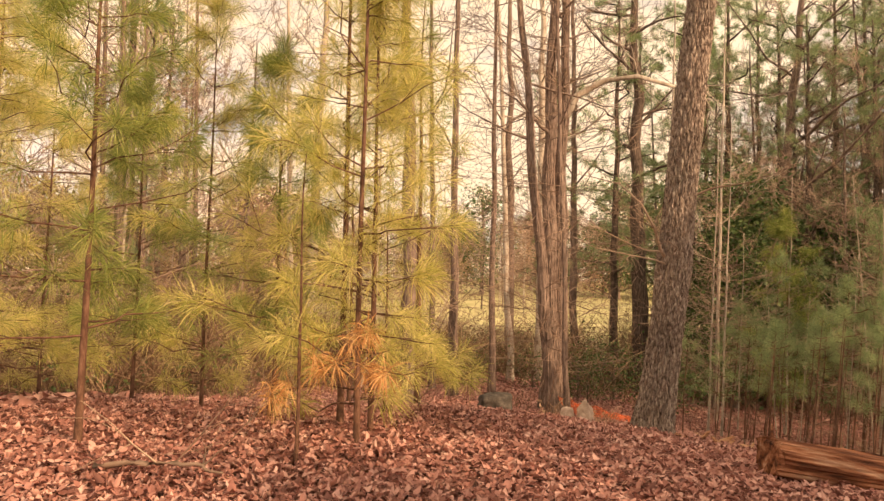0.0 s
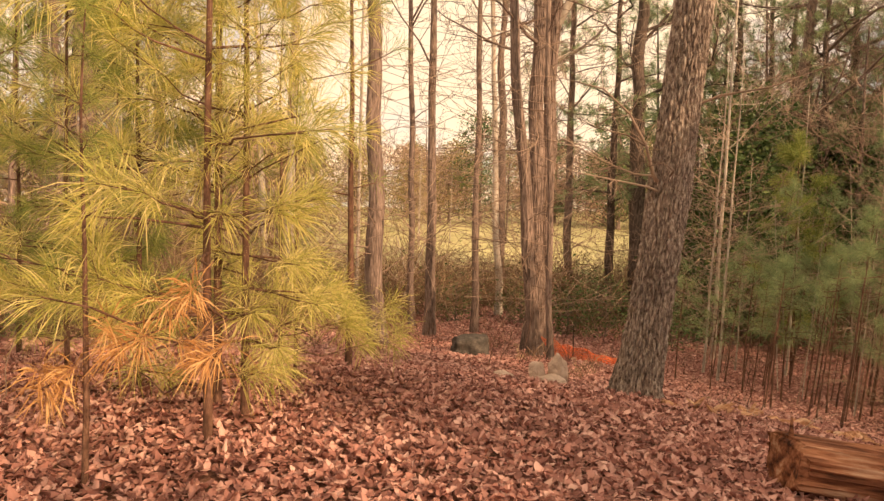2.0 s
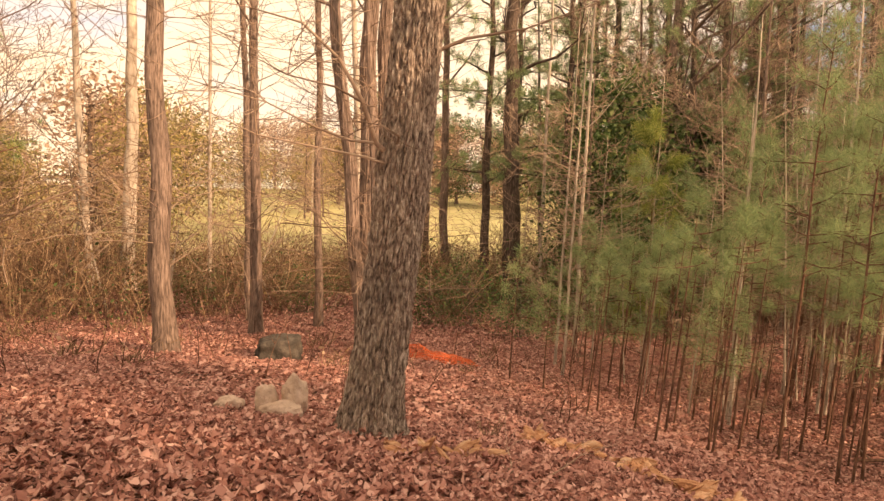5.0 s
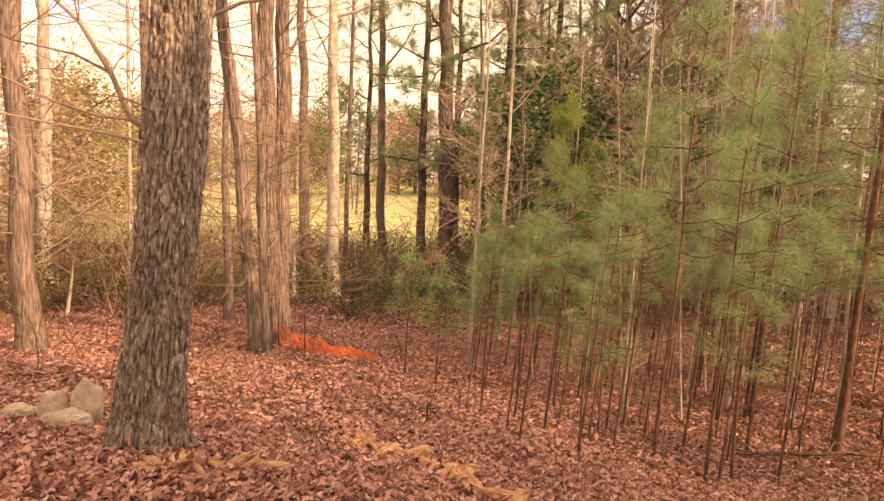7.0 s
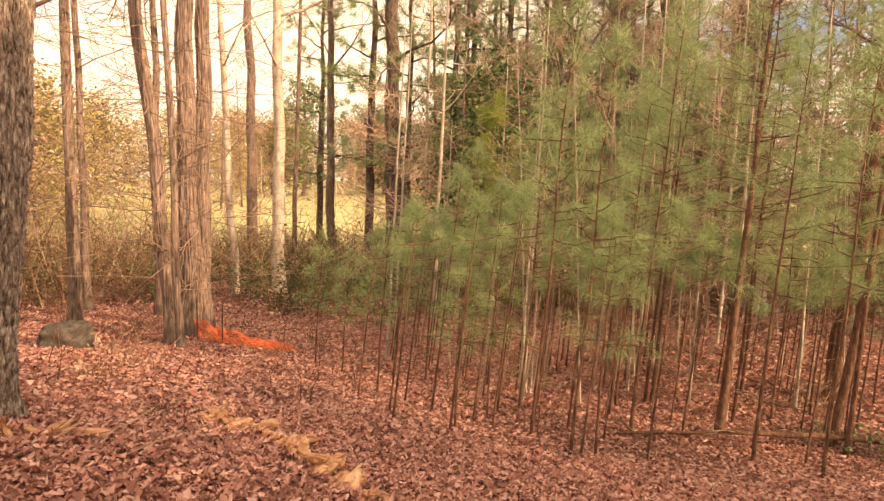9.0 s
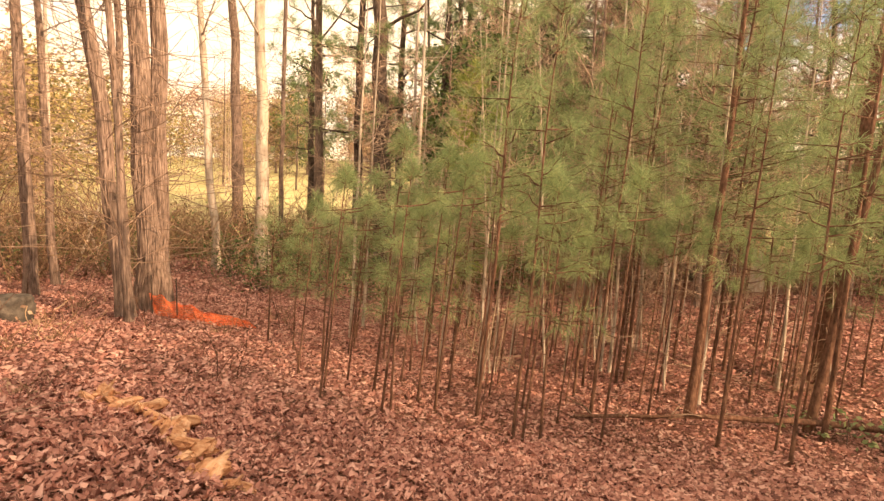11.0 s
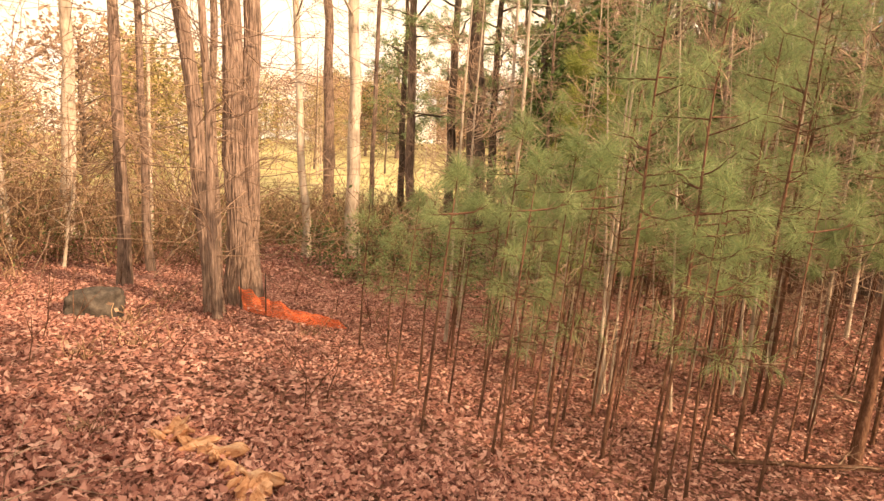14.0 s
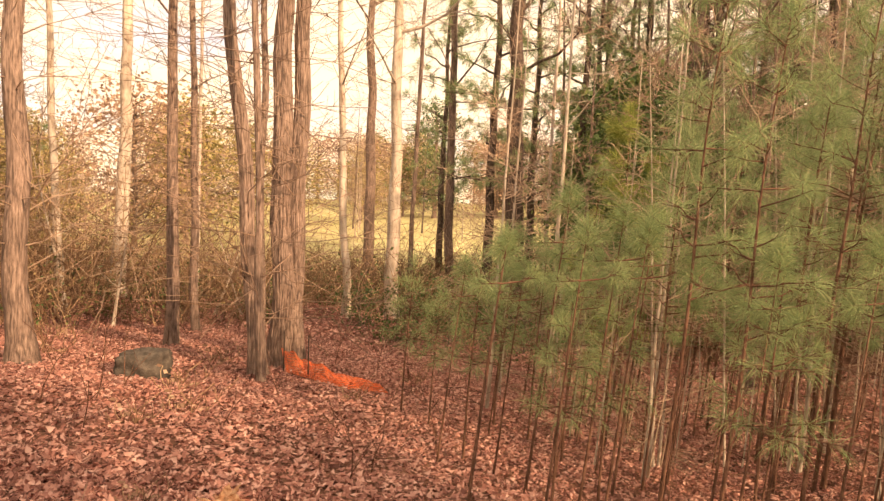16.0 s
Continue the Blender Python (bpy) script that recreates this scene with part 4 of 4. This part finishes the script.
def split_log(x0, y0, x1, y1, radius):
    """A weathered split log lying on the leaves."""
    z0, z1 = ground(x0, y0) + radius * 0.95, ground(x1, y1) + radius * 0.95 + 0.1
    t = thing("log", x0, y0, z0, "weathered split log with reddish torn grain", "log")
    d = Vector((x1 - x0, y1 - y0, z1 - z0))
    t.rotation_euler = (0, -math.asin(d.z / d.length), math.atan2(d.y, d.x))
    g, n, rows = Geo(), 64, 60
    for i in range(rows + 1):
        u = i / rows
        for k in range(n):
            a = 2 * math.pi * k / n
            ca, sa = math.cos(a), math.sin(a)
            q = radius * (1 + 0.1 * noise.noise((ca * 2, sa * 2, u * 2)) + 0.3 * (min(0.35, abs(noise.noise((ca * 6, sa * 6, u * 2.5)))) - 0.2) + 0.08 * noise.noise((ca * 16, sa * 16, u * 4)))
            sz = sa * q
            if sz > radius * 0.62:
                sz = radius * 0.62 + 0.25 * (sz - radius * 0.62) + 0.012 * noise.noise((ca * 14, u * 3, 2))
            jag = -0.06 * abs(noise.noise((ca * 4, sa * 4, 5))) if i == 0 else 0
            g.v.append((u * d.length + jag, ca * q, sz))
    for i in range(rows):
        for k in range(n):
            q, w = i * n + k, i * n + (k + 1) % n
            g.f.append((q, w, w + n, q + n))
    g.f += [tuple(range(n - 1, -1, -1)), tuple(rows * n + k for k in range(n))]
    obj("stem", g.v, g.f, SPLIT_LOG, t, smooth=False)
    sp = Geo()
    sp.tube([Vector((0.02, 0.02, 0.0)), Vector((-0.01, 0.02, radius * 1.25))], [0.03, 0.004], 5)
    obj("splinter", sp.v, sp.f, SPLIT_LOG, t, "upright torn splinter")
    return t


split_log(2.36, 4.7, 4.1, 4.85, 0.17)


def fallen_branch(points, r0, label, twigs, seed):
    rng2 = random.Random(seed)
    g = Geo()
    pts = [Vector((x, y, ground(x, y) + h)) for x, y, h in points]
    path = []
    for a, b in zip(pts, pts[1:]):
        path += wavy(a, b, 6, 0.08, seed)[:-1]
    path.append(pts[-1])
    o = path[0].copy()
    g.tube([p - o for p in path], [r0 * (0.35 + 0.65 * i / len(path)) * (1 + 0.15 * noise.noise((i, seed, 0))) for i in range(len(path))], 8)
    t = thing("fallen_branch", *o, label, "branch")
    obj("stem", g.v, g.f, PINE_BARK if r0 > 0.03 else TWIG, t)
    for i in range(twigs):
        k = Geo()
        limb(k, rng2.choice(path) - o, Vector((rng2.gauss(0, 1), rng2.gauss(0, 1), 0.4)), 0.5 * rng2.uniform(0.5, 1.3), r0 * 0.3, 1, rng2, 0, 4, 0.002)
        obj("twig", k.v, k.f, TWIG, t)
    return t


fallen_branch([(8.75, 10.3, 0.08), (10.3, 10.3, 0.2), (11.7, 10.15, 0.26), (13.6, 9.9, 0.22)], 0.055, "long fallen branch lying across the hollow", 7, 3)
fallen_branch([(-1.2, 3.68, 0.09), (-1.5, 3.76, 0.12), (-1.95, 3.74, 0.1)], 0.02, "pale dead twig on fallen leaves", 4, 4)
fallen_branch([(2.75, 7.15, 0.03), (3.2, 7.1, 0.04), (3.6, 6.8, 0.02)], 0.02, "pale dead branch at the foot of an oak", 2, 5)


def safety_mesh(points, height):
    """Sagging orange plastic netting between the trunk and thin stakes."""
    t = thing("safety_fence", *points[0], ground(*points[0]), "collapsed orange plastic safety netting beside a trunk", "fence")
    o = Vector((*points[0], ground(*points[0])))
    dense = []
    for (ax, ay), (bx, by) in zip(points, points[1:]):
        for i in range(24):
            dense.append((ax + (bx - ax) * i / 24, ay + (by - ay) * i / 24))
    g = Geo()

    def at(i, v):
        x, y = dense[i]
        u = i / len(dense)
        h = height * (1 - 0.75 * u) * (0.85 + 0.3 * noise.noise((u * 9, 2, 0)))
        off = 0.34 * (1 - v) + 0.06 * noise.noise((u * 14, v * 2, 1))
        return Vector((x + off * 0.5, y - off, ground(x, y - off) + 0.03 + h * v + 0.02 * noise.noise((u * 25, v * 3, 0)))) - o
    for r in range(9):
        path = [at(i, r / 8) for i in range(len(dense))]
        g.tube(path, [0.007] * len(path), 4, False)
    for i in range(0, len(dense), 1):
        path = [at(i, v / 8) for v in range(9)]
        g.tube(path, [0.0045] * 9, 3, False)
    tagged(obj("netting", g.v, g.f, MESH_ORANGE, t), kind="stuff")
    for x, y in (points[0], points[1]):
        s = Geo()
        s.tube([Vector((x + 0.1, y - 0.25, ground(x, y) - 0.2)) - o, Vector((x + 0.1, y - 0.25, ground(x, y) + 0.75)) - o], [0.012, 0.01], 6)
        obj("stake", s.v, s.f, STAKE, t)
    return t


safety_mesh([(2.72, 15.3), (3.2, 14.95), (3.85, 14.5), (4.5, 14.7)], 0.42)
rng = random.Random(31)
for x, y, h in [(1.2, 13.9, 1.0), (0.1, 14.2, 0.8), (2.2, 9.9, 0.6), (3.2, 10.6, 0.5), (4.6, 9.6, 0.7)] + [(rng.uniform(-1.5, 7.5), rng.uniform(9.5, 17), rng.uniform(0.35, 1.1)) for i in range(34)]:
    k = Geo()
    limb(k, Vector((0, 0, -0.1)), Vector((0.05, 0, 1)), h, 0.009, 1, random.Random(x * 10), 0.1, 5, 0.003)
    t = thing("dead_seedling", x, y, ground(x, y), "thin dark dead seedling stem among fallen leaves", "seedling", "seedlings")
    obj("stem", k.v, k.f, PINE_BARK, t)

# snapped snag beyond the saplings
snag = thing("snag", 19.4, 21.0, ground(19.4, 21.0), "snapped pale trunk with a torn splintered top", "stump")
obj("trunk", *geo_of(trunk_geo(1.35, 0.22, (0.04, 0), 171, 14, 16, 0.4, 0.2, 0.3)), PALE_BARK, snag)
rng2 = random.Random(17)
for i in range(7):
    a, k = i * 0.9, Geo()
    k.tube([Vector((math.cos(a) * 0.12 + 0.05, math.sin(a) * 0.12, 1.1)), Vector((math.cos(a) * 0.13 + 0.06, math.sin(a) * 0.13, 1.45)), Vector((math.cos(a) * 0.17 + 0.06, math.sin(a) * 0.15, rng2.uniform(1.6, 2.1)))], [0.07, 0.05, 0.008], 5)
    obj("splinter", k.v, k.f, ROTTEN, snag)
# low green seedlings by the fallen branch
sprig = leafy("green_seedling", 0.42, 0.3, 46, 0.09, NEEDLE, "small leafy green seedling beside a fallen branch", "seedling", "green seedlings", 172, base=0.3, clumps=9)
settle(sprig, 12.35, 9.9)
place(sprig, 12.75, 9.5, 1.0, 1.2)
place(sprig, 12.0, 10.35, 2.0, 0.8)

# browned sprays on the nearest young pine
for i, (x, y, z) in enumerate([(-0.5, 4.2, 1.28), (-0.42, 4.12, 1.0), (-0.78, 4.15, 1.02), (-1.05, 4.1, 0.86)]):
    rng2 = random.Random(i)
    g, w = Geo(), Geo()
    a, b = Vector((-0.6, 4.75, z + 0.12)), Vector((x, y, z))
    t = thing("dead_spray", *a, "browned orange needle spray on a young pine", "pine branch", "dead sprays")
    w.tube([p - a for p in wavy(a, b, 6, 0.16, i * 2.3)], [0.009, 0.008, 0.007, 0.006, 0.005, 0.004, 0.003], 5)
    obj("twig", w.v, w.f, PINE_BARK, t)
    for m in range(3):
        q = b - a + Vector((rng2.gauss(0, 0.05), rng2.gauss(0, 0.04), rng2.gauss(0, 0.05)))
        tuft(g, q, Vector((rng2.gauss(0, 0.4), -0.5, -0.2)), 0.19, 50, 0.006, rng2, 0.3)
    tagged(obj("foliage", g.v, g.f, DEAD_NEEDLE, t), kind="stuff")
